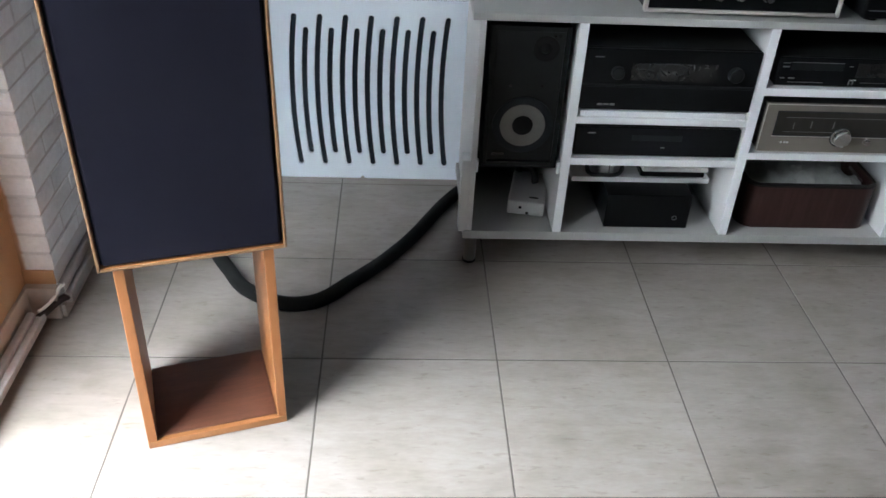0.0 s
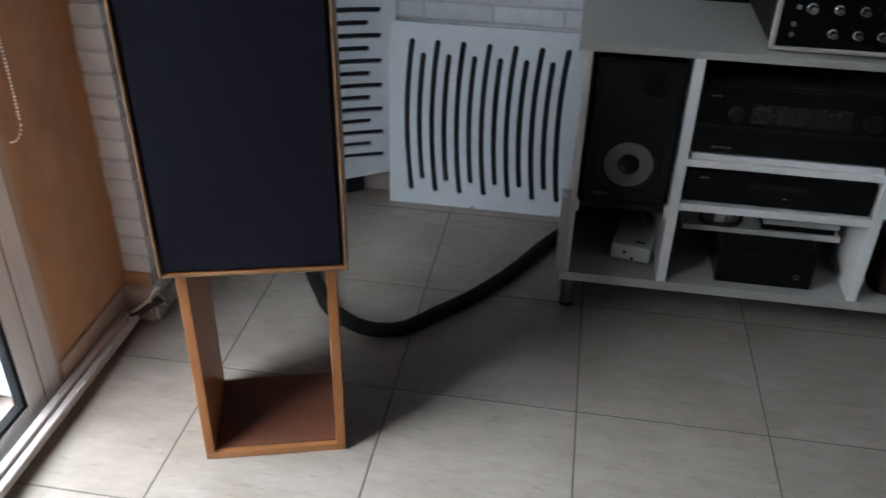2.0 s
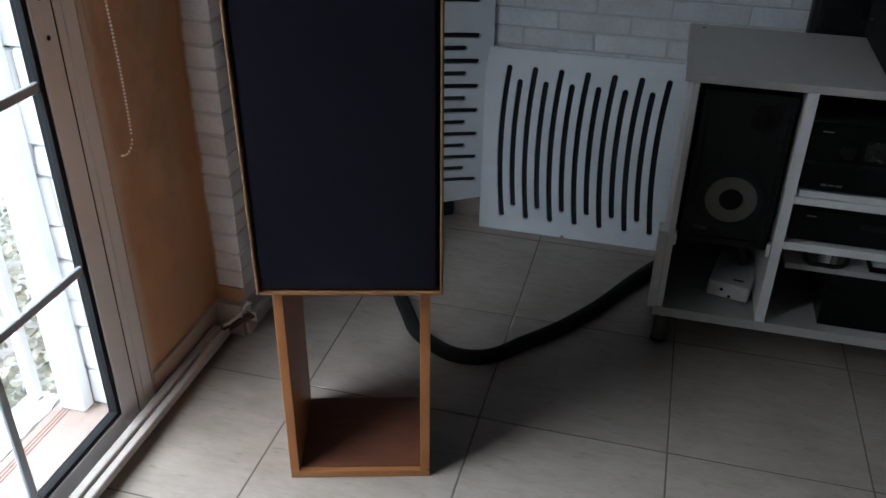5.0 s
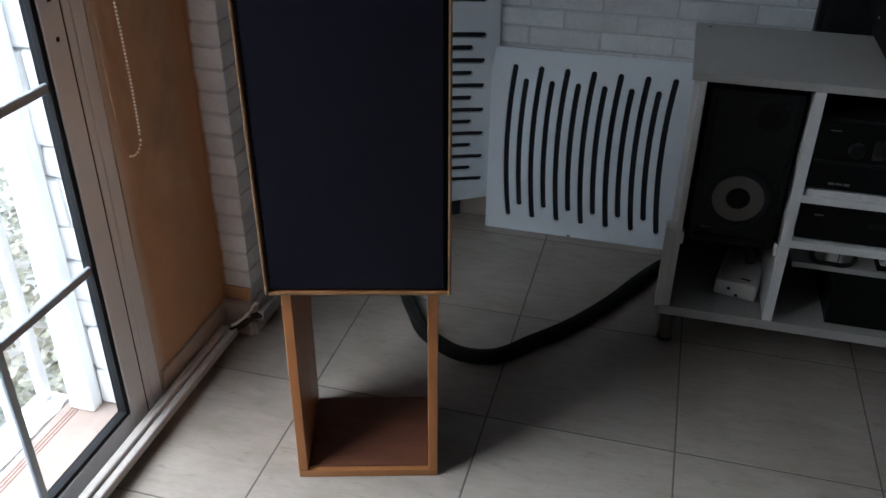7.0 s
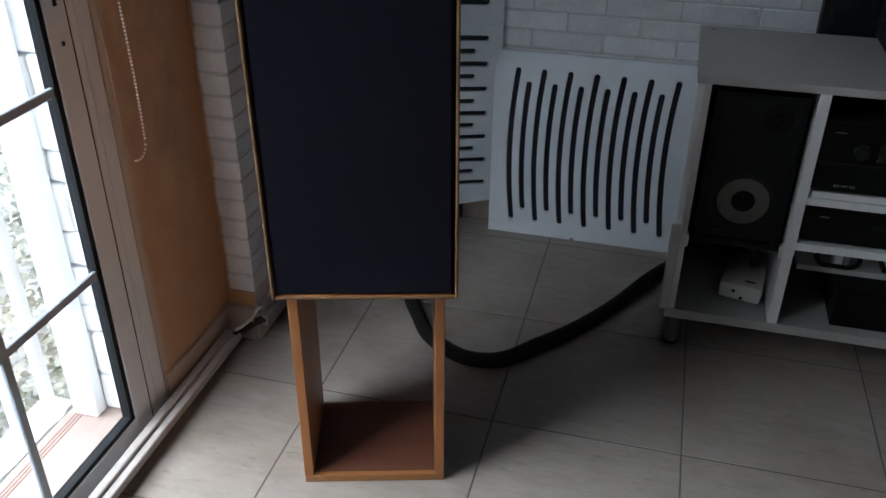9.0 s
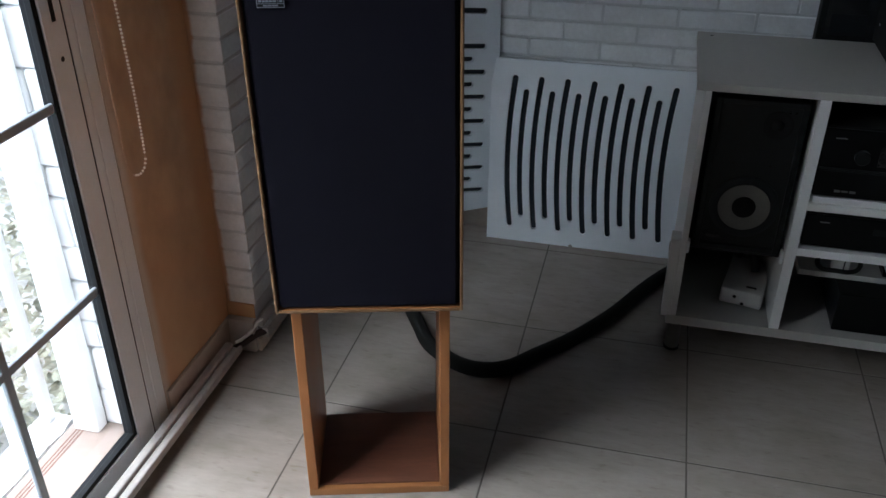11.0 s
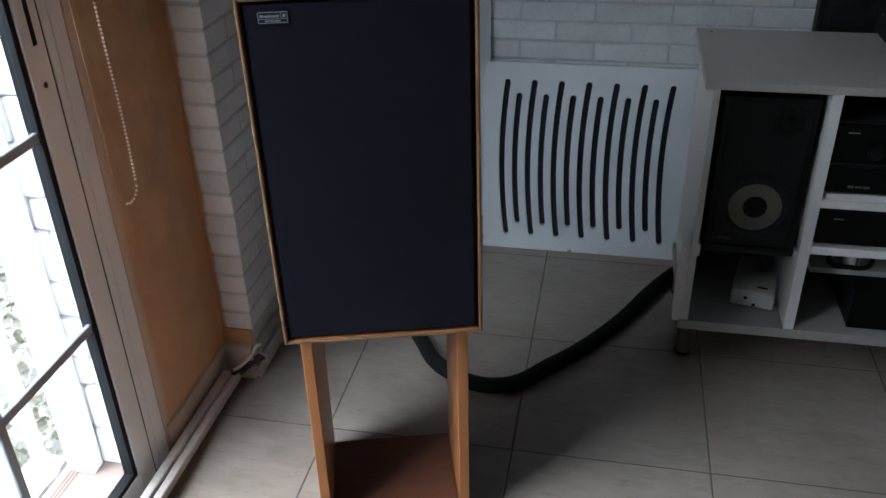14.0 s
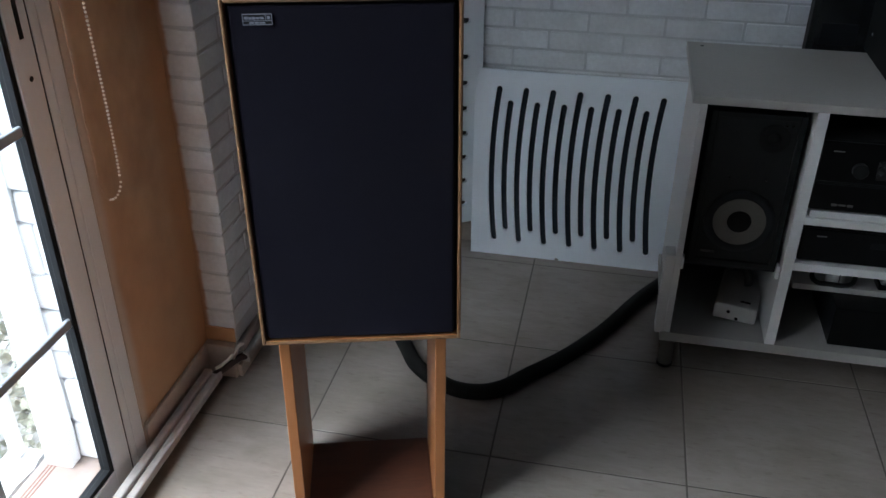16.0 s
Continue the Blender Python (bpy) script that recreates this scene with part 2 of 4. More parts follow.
M_DUST = mat("dark_dust_cap", (0.0055, 0.0055, 0.0055), 0.6, var=0.15, scale=20, fine=160, bump=0.05, spec=0.12)
M_VINYL = mat("black_ash_vinyl", (0.0076, 0.0088, 0.0090), 0.55, var=0.3, scale=9, fine=80, bump=0.08, stretch=(8, 8, 0.7), spec=0.15)
M_WALNUT = mat("dark_walnut_veneer", (0.043, 0.0195, 0.0165), 0.42, var=0.35, scale=8, fine=60, bump=0.05, stretch=(9, 9, 0.8), spec=0.22, dark=(0.020, 0.009, 0.0085))
M_BAG = mat("crumpled_grey_plastic_bag", (0.22, 0.23, 0.22), 0.4, var=0.3, scale=12, fine=60, bump=0.3)
M_WHITEBOX = mat("white_plastic_casing", (0.64, 0.645, 0.635), 0.4, var=0.06, scale=10, fine=80, bump=0.02)
M_FOAM = mat("black_foam_hose", (0.0105, 0.011, 0.011), 0.8, var=0.25, scale=14, fine=260, bump=0.4, spec=0.2)
M_PANEL = mat("white_lacquered_panel", (0.765, 0.835, 0.91), 0.45, var=0.03, scale=5, fine=120, bump=0.02)
M_FELT = mat("black_acoustic_felt", (0.013, 0.020, 0.032), 0.95, var=0.2, scale=20, fine=300, bump=0.3)
M_CHAIN = mat("cream_plastic_bead", (0.86, 0.80, 0.71), 0.35, var=0.05, scale=20, fine=90, bump=0.0)
M_CORD = mat("tan_blind_cord", (0.34, 0.225, 0.14), 0.6, var=0.1, scale=20, fine=200, bump=0.1)
M_TERRA = mat("terracotta_step_tile", (0.35, 0.275, 0.235), 0.6, var=0.15, scale=8, fine=60, bump=0.1)
M_TERRAD = mat("red_groove", (0.19, 0.10, 0.075), 0.7, var=0.15, scale=8, fine=60, bump=0.1)
M_STONE = mat("whitewashed_stone", (0.86, 0.855, 0.84), 0.85, var=0.12, scale=9, fine=50, bump=0.5, rand=0.05)
M_STONEJ = mat("whitewashed_stone_joint", (0.50, 0.51, 0.52), 0.9, var=0.2, scale=14, fine=70, bump=0.5)
# for the added wall that keeps low sky light out
M_SKYBLOCK = mat("grey_sky_blocker", (0.18, 0.18, 0.17), 0.9, var=0.3, scale=3, fine=30, bump=0.3)
M_POST = mat("white_painted_timber", (0.85, 0.845, 0.83), 0.5, var=0.05, scale=6, fine=70, bump=0.06, stretch=(5, 5, 1))
M_SOIL = mat("pale_garden_gravel", (0.72, 0.71, 0.68), 0.95, var=0.4, scale=2, fine=18, bump=0.6)
M_LEAF = mat("ivy_leaf", (0.40, 0.40, 0.31), 0.5, var=0.6, scale=14, fine=60, bump=0.1)
M_GLASS = glass("clear_window_glass")
M_ACRYLIC = glass("smoked_acrylic", (0.62, 0.64, 0.64))
M_SCREEN = mat("dark_television_screen", (0.012, 0.013, 0.014), 0.2, var=0.1, scale=3, fine=40, bump=0.0)
M_CABLE = mat("black_cable", (0.014, 0.014, 0.014), 0.5, var=0.2, scale=10, fine=80, bump=0.0)


# ---- builders ----
def box(bm, x0, x1, y0, y1, z0, z1, bev=0.0, seg=1):
    r = bmesh.ops.create_cube(bm, size=1)
    vs = r["verts"]
    for v in vs:
        v.co = Vector((x0 + (v.co.x + 0.5) * (x1 - x0), y0 + (v.co.y + 0.5) * (y1 - y0), z0 + (v.co.z + 0.5) * (z1 - z0)))
    if bev:
        es = list({e for v in vs for e in v.link_edges})
        bmesh.ops.bevel(bm, geom=es, offset=bev, segments=seg, affect='EDGES', profile=0.5)
    return bm


def cyl(bm, c, r, h, axis='Z', seg=24, r2=None, bev=0.0):
    """A cylinder from c, h long along the axis."""
    rot = {'Z': Matrix(), 'Y': Matrix.Rotation(radians(-90), 4, 'X'), 'X': Matrix.Rotation(radians(90), 4, 'Y')}[axis]
    m = Matrix.Translation(c) @ rot @ Matrix.Translation((0, 0, h / 2))
    res = bmesh.ops.create_cone(bm, cap_ends=True, segments=seg, radius1=r, radius2=r if r2 is None else r2, depth=h, matrix=m)
    if bev:
        es = [e for e in {e for v in res["verts"] for e in v.link_edges} if len(e.link_faces) == 2 and e.calc_face_angle(0) > 1.0]
        bmesh.ops.bevel(bm, geom=es, offset=bev, segments=2, affect='EDGES')
    return bm


def lathe(bm, c, prof, axis='Y', seg=32):
    """Turns a profile of (radius, distance along the axis) round it; the axis points to -y or up."""
    rings = []
    for r, d in prof:
        ring = []
        for k in range(seg):
            a = 2 * math.pi * k / seg
            if axis == 'Y':
                p = (c[0] + r * math.cos(a), c[1] - d, c[2] + r * math.sin(a))
            else:
                p = (c[0] + r * math.cos(a), c[1] + r * math.sin(a), c[2] + d)
            ring.append(bm.verts.new(p))
        rings.append(ring)
    for a, b in zip(rings, rings[1:]):
        for k in range(seg):
            bm.faces.new((a[k], a[(k + 1) % seg], b[(k + 1) % seg], b[k]))
    bm.faces.new(rings[-1])
    bm.faces.new(list(reversed(rings[0])))
    bmesh.ops.recalc_face_normals(bm, faces=bm.faces)
    return bm


def mesh_of(bm, name, material, smooth=False):
    me = bpy.data.meshes.new(name)
    bm.to_mesh(me)
    bm.free()
    if smooth:
        for p in me.polygons:
            p.use_smooth = True
        me.set_sharp_from_angle(angle=radians(40))
    me.materials.append(material)
    return me


def part(name, bm, material, parent=None, label="", smooth=False):
    ob = new(name, mesh_of(bm, name, material, smooth))
    ob.parent = parent
    if label:
        ob["label"] = label
    return ob


def thing(name, m, label, category, group="", kind=""):
    ob = new(name)
    ob.empty_display_size = 0.05
    ob.matrix_world = m
    return tagged(ob, label, category, group, kind)


def B(*a, **k):
    return box(bmesh.new(), *a, **k)


def tube(pts, r, res=10, bev=6):
    """A round tube along a smooth curve, as a bmesh."""
    cu = bpy.data.curves.new("tube", 'CURVE')
    cu.dimensions, cu.bevel_depth, cu.bevel_resolution, cu.resolution_u, cu.use_fill_caps = '3D', r, bev, res, True
    sp = cu.splines.new('BEZIER')
    sp.bezier_points.add(len(pts) - 1)
    for p, q in zip(sp.bezier_points, pts):
        p.co = q
        p.handle_left_type = p.handle_right_type = 'AUTO'
    ob = new("tube_tmp", cu)
    bpy.context.view_layer.update()
    me = bpy.data.meshes.new_from_object(ob.evaluated_get(bpy.context.evaluated_depsgraph_get()))
    bm = bmesh.new()
    bm.from_mesh(me)
    bpy.data.objects.remove(ob)
    bpy.data.curves.remove(cu)
    bpy.data.meshes.remove(me)
    return bm


# ---- plan ----
WALL_X = -0.781      # ochre wall
BRICK_X = -0.700     # brick return
PIL_Y = 1.80         # front of the brick return
WALL_Y = 2.655       # back brick wall
TILE, TILE_Y = 0.4515, 0.4465
E_X, S_Y, CEIL = 3.6, -3.2, 2.55

# ---- structure ----
floor = part("floor", B(-0.86, E_X, S_Y, WALL_Y + 0.05, -0.12, -0.0009), M_GROUT)
tagged(floor, "pale grey-beige porcelain tiled floor with dark grout", "floor", kind="structure")
ceiling = part("ceiling", B(-1.0, E_X + 0.2, S_Y - 0.2, WALL_Y + 0.25, CEIL, CEIL + 0.15), M_CEIL)
tagged(ceiling, "plain grey-white painted ceiling", "ceiling", kind="structure")
wall_north = part("wall_north", B(-1.0, E_X + 0.2, WALL_Y, WALL_Y + 0.2, -0.12, CEIL), M_MORTAR)
tagged(wall_north, "white painted brick slip wall with shallow joints", "wall", kind="structure")
wall_east = part("wall_east", B(E_X, E_X + 0.2, S_Y, WALL_Y, -0.12, CEIL), M_PLASTER)
tagged(wall_east, "plain greige plastered wall", "wall", kind="structure")
wall_south = part("wall_south", B(-1.0, E_X + 0.2, S_Y - 0.2, S_Y, -0.12, CEIL), M_PLASTER)
tagged(wall_south, "plain greige plastered wall", "wall", kind="structure")
# window wall: pier beside the door, lintel, pier behind the camera
DOOR_S, DOOR_N, DOOR_H = 0.255, 1.462, 2.10
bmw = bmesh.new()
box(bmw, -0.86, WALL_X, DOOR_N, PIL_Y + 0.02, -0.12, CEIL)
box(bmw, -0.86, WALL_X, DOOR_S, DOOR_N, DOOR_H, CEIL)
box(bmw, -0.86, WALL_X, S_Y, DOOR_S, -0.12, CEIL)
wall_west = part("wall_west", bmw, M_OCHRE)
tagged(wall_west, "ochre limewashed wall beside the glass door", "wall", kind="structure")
pilaster = part("wall_return", B(-0.86, BRICK_X, PIL_Y, WALL_Y, -0.12, CEIL), M_JOINTWASH)
tagged(pilaster, "white painted brick return at the room corner", "wall", kind="structure")

# ---- loudspeaker stand ----
st = thing("speaker_stand", pose(-0.364, 1.322, 0, 0, 0, 16.4), "open box speaker stand of oiled reddish wood standing on the tiles", "speaker stand")
SW, SD, SH, TH = 0.310, 0.246, 0.5025, 0.0205
part("upright", B(0, TH, 0, SD, TH, SH, bev=0.0015), M_OAK, st)
part("upright", B(SW - TH, SW, 0, SD, TH, SH, bev=0.0015), M_OAK, st)
part("base_board", B(0, SW, 0, SD, 0.0, TH - 0.0005, bev=0.0015), M_OAKX, st)
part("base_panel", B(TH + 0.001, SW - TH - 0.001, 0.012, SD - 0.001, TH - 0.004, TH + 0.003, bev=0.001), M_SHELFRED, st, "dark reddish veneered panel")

for x in (0.003, SW - TH + 0.003):
    for y in (0.004, SD - 0.03):
        part("rubber_pad", B(x, x + 0.0145, y, y + 0.026, SH, SH + 0.0043, bev=0.001), M_GASKET, st, "thin black rubber pad")

# ---- large loudspeaker ----
sp = thing("loudspeaker", pose(-0.382, 1.294, 0.507, 0, -0.45, 15.2), "large teak loudspeaker with navy cloth grille on a wooden stand", "loudspeaker")
LW, LD, LH, LT = 0.359, 0.28, 0.621, 0.0060
for nm, a in (("side_board", (0, LT, 0.004, LD, 0, LH)), ("side_board", (LW - LT, LW, 0.004, LD, 0, LH)), ("bottom_board", (LT, LW - LT, 0.004, LD, 0, LT)), ("top_board", (LT, LW - LT, 0.004, LD, LH - LT, LH)), ("back_board", (LT, LW - LT, LD - 0.015, LD - 0.003, LT, LH - LT))):
    part(nm, B(*a), M_TEAK, sp)
for a in ((0, LT, 0, LH), (LW - LT, LW, 0, LH), (LT, LW - LT, 0, LT), (LT, LW - LT, LH - LT, LH)):
    part("edge_trim", B(a[0], a[1], -0.001, 0.0045, a[2], a[3], bev=0.0025, seg=2), M_TEAKEDGE, sp, "worn solid wood edge")
part("baffle", B(LT, LW - LT, 0.02, 0.036, LT, LH - LT), M_BLACK, sp)
part("grille", B(LT + 0.0055, LW - LT - 0.0055, 0.003, 0.016, LT + 0.005, LH - LT - 0.005, bev=0.004, seg=2), M_CLOTH, sp, "navy woven cloth grille")
BX, BZ = 0.0325, 0.5825
bd = part("badge", B(BX, BX + 0.0435, 0.0005, 0.0032, BZ, BZ + 0.0165, bev=0.0006), M_BLACK, sp, "small black badge with silver rim and lettering bars")
bm = bmesh.new()
for u0, u1, v0, v1 in ((0, 0.0435, 0.0156, 0.0165), (0, 0.0435, 0, 0.0009), (0, 0.0009, 0, 0.0165), (0.0426, 0.0435, 0, 0.0165), (0, 0.0435, 0.0060, 0.0067), (0.0335, 0.0342, 0.0060, 0.0165)):
    box(bm, BX + u0, BX + u1, -0.0004, 0.0006, BZ + v0, BZ + v1)
part("rim", bm, M_BADGE, bd, "dull silver rim")
for u0, u1, v0, v1 in ((0.003, 0.008, 0.0085, 0.0125), (0.009, 0.0135, 0.0085, 0.0115), (0.0145, 0.019, 0.0085, 0.0122), (0.020, 0.025, 0.0085, 0.0115), (0.026, 0.0312, 0.0085, 0.0118), (0.010, 0.0165, 0.0022, 0.0044), (0.0175, 0.0235, 0.0022, 0.0044), (0.0245, 0.033, 0.0022, 0.0044), (0.0362, 0.0405, 0.0085, 0.0128)):
    part("lettering_bar", B(BX + u0, BX + u1, -0.0003, 0.0006, BZ + v0, BZ + v1), M_BADGE, bd)


# ---- slotted panels ----
def slot_panel_mesh(first, PW, low, PH, notched, longer=0.0):
    """A slotted sheet: the first slot's middle, the width across the slots, and the span along them."""
    T, hw = 0.012, 0.0089
    bm = bmesh.new()
    loops = []
    notch = [(0.288 + 0.007 * math.cos(a), low + 0.008 * math.sin(a)) for a in np.linspace(math.pi, 0, 9)] if notched else []
    skew = (0.005, -0.003) if notched else (0, 0)   # the left edge is cut a little out of square
    loops.append([(skew[0], low)] + notch + [(PW, low), (PW, PH), (skew[1], PH)])
    for i in range(13):
        um = first + 0.0406 * i
        v0, v1 = (0.0475, 0.560) if i % 2 == 0 else (0.0875, 0.518)
        v0, v1 = max(v0, low + 0.02), v1 + longer

        def bow(v):
            return um + 0.0165 * ((v - 0.328) / 0.25) ** 2

        vs = np.linspace(v0 + hw, v1 - hw, 15)
        left = [(bow(v) - hw, v) for v in vs]
        right = [(bow(v) + hw, v) for v in vs]
        cu0, cv0, cu1, cv1 = bow(vs[0]), vs[0], bow(vs[-1]), vs[-1]
        top = [(cu1 + hw * math.cos(a), cv1 + hw * math.sin(a)) for a in np.linspace(math.pi, 0, 7)[1:-1]]
        bot = [(cu0 + hw * math.cos(a), cv0 + hw * math.sin(a)) for a in np.linspace(0, -math.pi, 7)[1:-1]]
        loops.append(left + top + right[::-1] + bot)
    edges = []
    for lp in loops:
        vs = [bm.verts.new((u, 0, v)) for u, v in lp]
        edges += [bm.edges.new((vs[k], vs[(k + 1) % len(vs)])) for k in range(len(vs))]
    bmesh.ops.triangle_fill(bm, use_beauty=True, edges=edges, normal=(0, -1, 0))
    ext = bmesh.ops.extrude_face_region(bm, geom=bm.faces[:])
    bmesh.ops.translate(bm, vec=(0, T, 0), verts=[g for g in ext["geom"] if isinstance(g, bmesh.types.BMVert)])
    bmesh.ops.recalc_face_normals(bm, faces=bm.faces)
    return mesh_of(bm, "face_panel", M_PANEL)


PANEL_MESH = slot_panel_mesh(0.060, 0.622, 0.0, 0.61, True)
CORNER_MESH = slot_panel_mesh(0.0245, 0.5958, 0.06, 0.61, False, 0.006)


def slot_panel(m, label, me, span, back, proud=-0.0015):
    th = thing("acoustic_panel", m, label, "acoustic panel", "slotted acoustic panels")
    f = new("face_panel", me)
    f.parent = th
    part("felt_backing", B(0.0065, span[0] - 0.0015, 0.0122, 0.0122 + back, span[1] + 0.0015, span[2] + proud), M_FELT, th, "black felt behind the slots")
    return th


slot_panel(pose(-0.222, 2.566, 0, -5.3, 0, 0), "white panel with curved upright slots leaning against the brick wall", PANEL_MESH, (0.622, 0.0, 0.61), 0.008)
CORNER = pose(-0.204, 2.628, 0, 0, 0, 33)
for k, lab in enumerate(("white panel with curved level slots standing across the corner", "white panel with curved level slots stacked on another one")):
    slot_panel(CORNER @ Matrix.Translation((-0.61, 0, 0.683 + 0.596 * k)) @ pose(0, 0, 0, 0, 90, 0), lab, CORNER_MESH, (0.594, 0.06, 0.61), 0.009, (0.0042, 0.001)[k])
base = part("panel_plinth", B(-0.50, -0.10, 0.06, 0.10, 0, 0.089), M_FELT)
base.matrix_world = CORNER
tagged(base, "dark recessed plinth under the corner panels", "plinth")

# ---- hose ----
hose = part("foam_hose", tube([(-0.47, 2.32, 0.021), (-0.37, 2.12, 0.021), (-0.30, 1.995, 0.021), (-0.217, 1.882, 0.021), (-0.07, 1.832, 0.021), (0.066, 1.945, 0.021), (0.20, 2.115, 0.021), (0.36, 2.405, 0.021), (0.47, 2.555, 0.021)], 0.0205), M_FOAM, smooth=True)
tagged(hose, "thick black foam covered hose lying in a curve on the tiles", "hose")

# ---- media cabinet ----
CX, CY = 0.375, 2.03
cab = thing("media_cabinet", pose(CX, CY, 0), "long pale grey laminate media cabinet with open bays on steel legs", "cabinet")
CW, CD, ZB, ZT = 1.525, 0.405, 0.139, 0.762


def board(name, x0, x1, y0, y1, z0, z1, m=M_LAM, lab="", bev=0.0008):
    return part(name, B(x0, x1, y0, y1, z0, z1, bev=bev), m, cab, lab)


board("top_board", -0.010, CW + 0.010, -0.004, CD + 0.006, ZT, 0.781, M_LAMTOP, "grey laminate top")
board("cover_cap", 0.022, 0.030, CD - 0.030, CD - 0.024, 0.7808, 0.7816, M_GASKET, "small dark screw cap", bev=0)
board("bottom_board", 0, CW, 0, CD, 0.112, ZB, M_LAMTOP)
board("side_panel", 0.009, 0.024, 0.0015, CD, ZB, ZT)
board("side_panel", CW - 0.022, CW, 0.0015, CD, ZB, ZT)
for x in (0.258, 0.748, 1.236):
    board("divider", x, x + 0.024, 0.0015, CD - 0.01, ZB, ZT)
    part("edge_band", B(x, x + 0.024, 0.0005, 0.0020, ZB + 0.0005, ZT - 0.0005), M_EDGE, cab, "white edge band")
for x0, x1, z0, z1 in ((0.2825, 0.7475, 0.485, 0.504), (0.2825, 0.7475, 0.360, 0.381), (0.7725, 1.2355, 0.578, 0.600), (0.7725, 1.2355, 0.388, 0.409)):
    board("shelf", x0, x1, 0.002, CD - 0.02, z0, z1, M_EDGE)
board("shelf", 0.0225, 0.2575, 0.03, CD - 0.02, 0.333, 0.3445, M_BLACK, "thin dark shelf")
board("shelf", 1.2605, 1.5025, 0.03, CD - 0.02, 0.333, 0.3445, M_BLACK, "thin dark shelf")
for x in (0.023, 0.249, 1.261, 1.494):
    board("shelf_clip", x, x + 0.008, 0.012, 0.03, 0.325, 0.36, M_EDGE, "white plastic shelf clip")
board("side_batten", -0.0145, 0.0085, 0.001, 0.05, ZB - 0.004, 0.366, M_LAM, "short pale batten on the side")
board("back_panel", 0.024, CW - 0.024, CD - 0.008, CD - 0.003, ZB, ZT, M_BACK, "dark hardboard back")
for x in (0.028, CW - 0.03):
    for y in (0.055, CD - 0.055):
        lg = part("leg", cyl(bmesh.new(), (x, y, 0.007), 0.0185, 0.105, seg=24), M_FEET, cab, "round steel leg", smooth=True)
        part("foot_pad", cyl(bmesh.new(), (x, y, 0.0), 0.0205, 0.0075, seg=24), M_GASKET, lg, "black foot pad", smooth=True)


def knob(parent, c, r, d, m, lab="", skirt=0.0):
    prof = [(r + skirt, 0.0), (r + skirt, 0.002), (r, 0.003), (r, d * 0.85), (r * 0.86, d), (r * 0.8, d)]
    return part("knob", lathe(bmesh.new(), c, prof, seg=28), m, parent, lab, smooth=True)


# audio receiver
av = thing("audio_receiver", pose(0.674, 2.036, 0.5205), "bulky black home theatre receiver on the cabinet shelf", "receiver")
part("body", B(-0.0135, 0.445, 0.012, 0.36, 0.006, 0.176, bev=0.003), M_BLACK, av)
part("fascia", B(-0.0155, 0.4475, 0, 0.013, 0.005, 0.174, bev=0.004, seg=2), M_BLACKGL, av)
part("fascia_ledge", B(-0.012, 0.444, -0.003, 0.001, 0.075, 0.0795, bev=0.001), M_BLACK, av)
part("display", B(0.110, 0.336, -0.001, 0.002, 0.090, 0.138, bev=0.0005), M_DISPLAY, av, "smoked grey display window")
knob(av, (0.074, 0.001, 0.112), 0.017, 0.016, M_BLACK, "black volume knob")
knob(av, (0.384, 0.001, 0.114), 0.02, 0.018, M_BLACK, "black selector knob")
part("door_seam", B(-0.006, 0.438, -0.0006, 0.001, 0.070, 0.0716), M_GASKET, av)
part("display_text", B(0.300, 0.312, -0.0016, 0.0, 0.128, 0.1295), M_PRINT, av)
for x0, x1, z0, z1 in ((0.045, 0.058, 0.018, 0.024), (0.061, 0.076, 0.019, 0.0235), (0.079, 0.092, 0.018, 0.024), (0.022, 0.046, 0.151, 0.1535)):
    part("lettering_bar", B(x0 - 0.012, x1 - 0.012, -0.0008, 0.0005, z0, z1), M_PRINT, av)
for x in (0.04, 0.39):
    for y in (0.04, 0.32):
        part("foot", cyl(bmesh.new(), (x, y, -0.0005), 0.017, 0.008, seg=16), M_GASKET, av)
pad = part("white_board", B(0.666, 1.117, 2.040, 2.40, 0.5045, 0.520, bev=0.001), M_EDGE)
tagged(pad, "loose white board lying on the cabinet shelf", "board")

# disc player
dv = thing("disc_player", pose(0.668, 2.042, 0.3815), "flat black disc player on the cabinet shelf", "disc player")
part("body", B(-0.004, 0.448, 0.008, 0.30, 0.005, 0.092, bev=0.002), M_BLACK, dv)
part("fascia", B(-0.006, 0.450, 0, 0.009, 0.005, 0.09, bev=0.003, seg=2), M_BLACKGL, dv)
part("disc_tray", B(0.15, 0.29, -0.001, 0.002, 0.052, 0.068, bev=0.0006), M_BLACK, dv)
part("lettering_bar", B(0.028, 0.05, -0.0008, 0.0005, 0.071, 0.074), M_PRINT, dv)
part("lettering_bar", B(0.235, 0.246, -0.0008, 0.0005, 0.03, 0.033), M_PRINT, dv)
for x in (0.04, 0.39):
    for y in (0.04, 0.26):
        part("foot", cyl(bmesh.new(), (x, y, -0.0003), 0.014, 0.006, seg=16), M_GASKET, dv)

# black box with a pale board and small gear on it
sb = thing("equipment_box", pose(0.788, 2.061, ZB + 0.0004), "plain black equipment box on the cabinet floor", "box")
part("casing", B(0, 0.248, 0, 0.25, 0.0, 0.110, bev=0.003, seg=2), M_BLACKGL, sb)
part("power_button", lathe(bmesh.new(), (0.205, 0.001, 0.036), [(0.0075, 0), (0.0075, 0.002), (0.0055, 0.0022), (0.0053, 0.0004)], seg=20), M_PRINT, sb, "pale ring of the power button")
wb = part("support_board", B(0.692, 1.100, 2.135, 2.38, 0.2499, 0.2655, bev=0.0008), M_LAM)
tagged(wb, "thin pale board lying across the black box", "board")
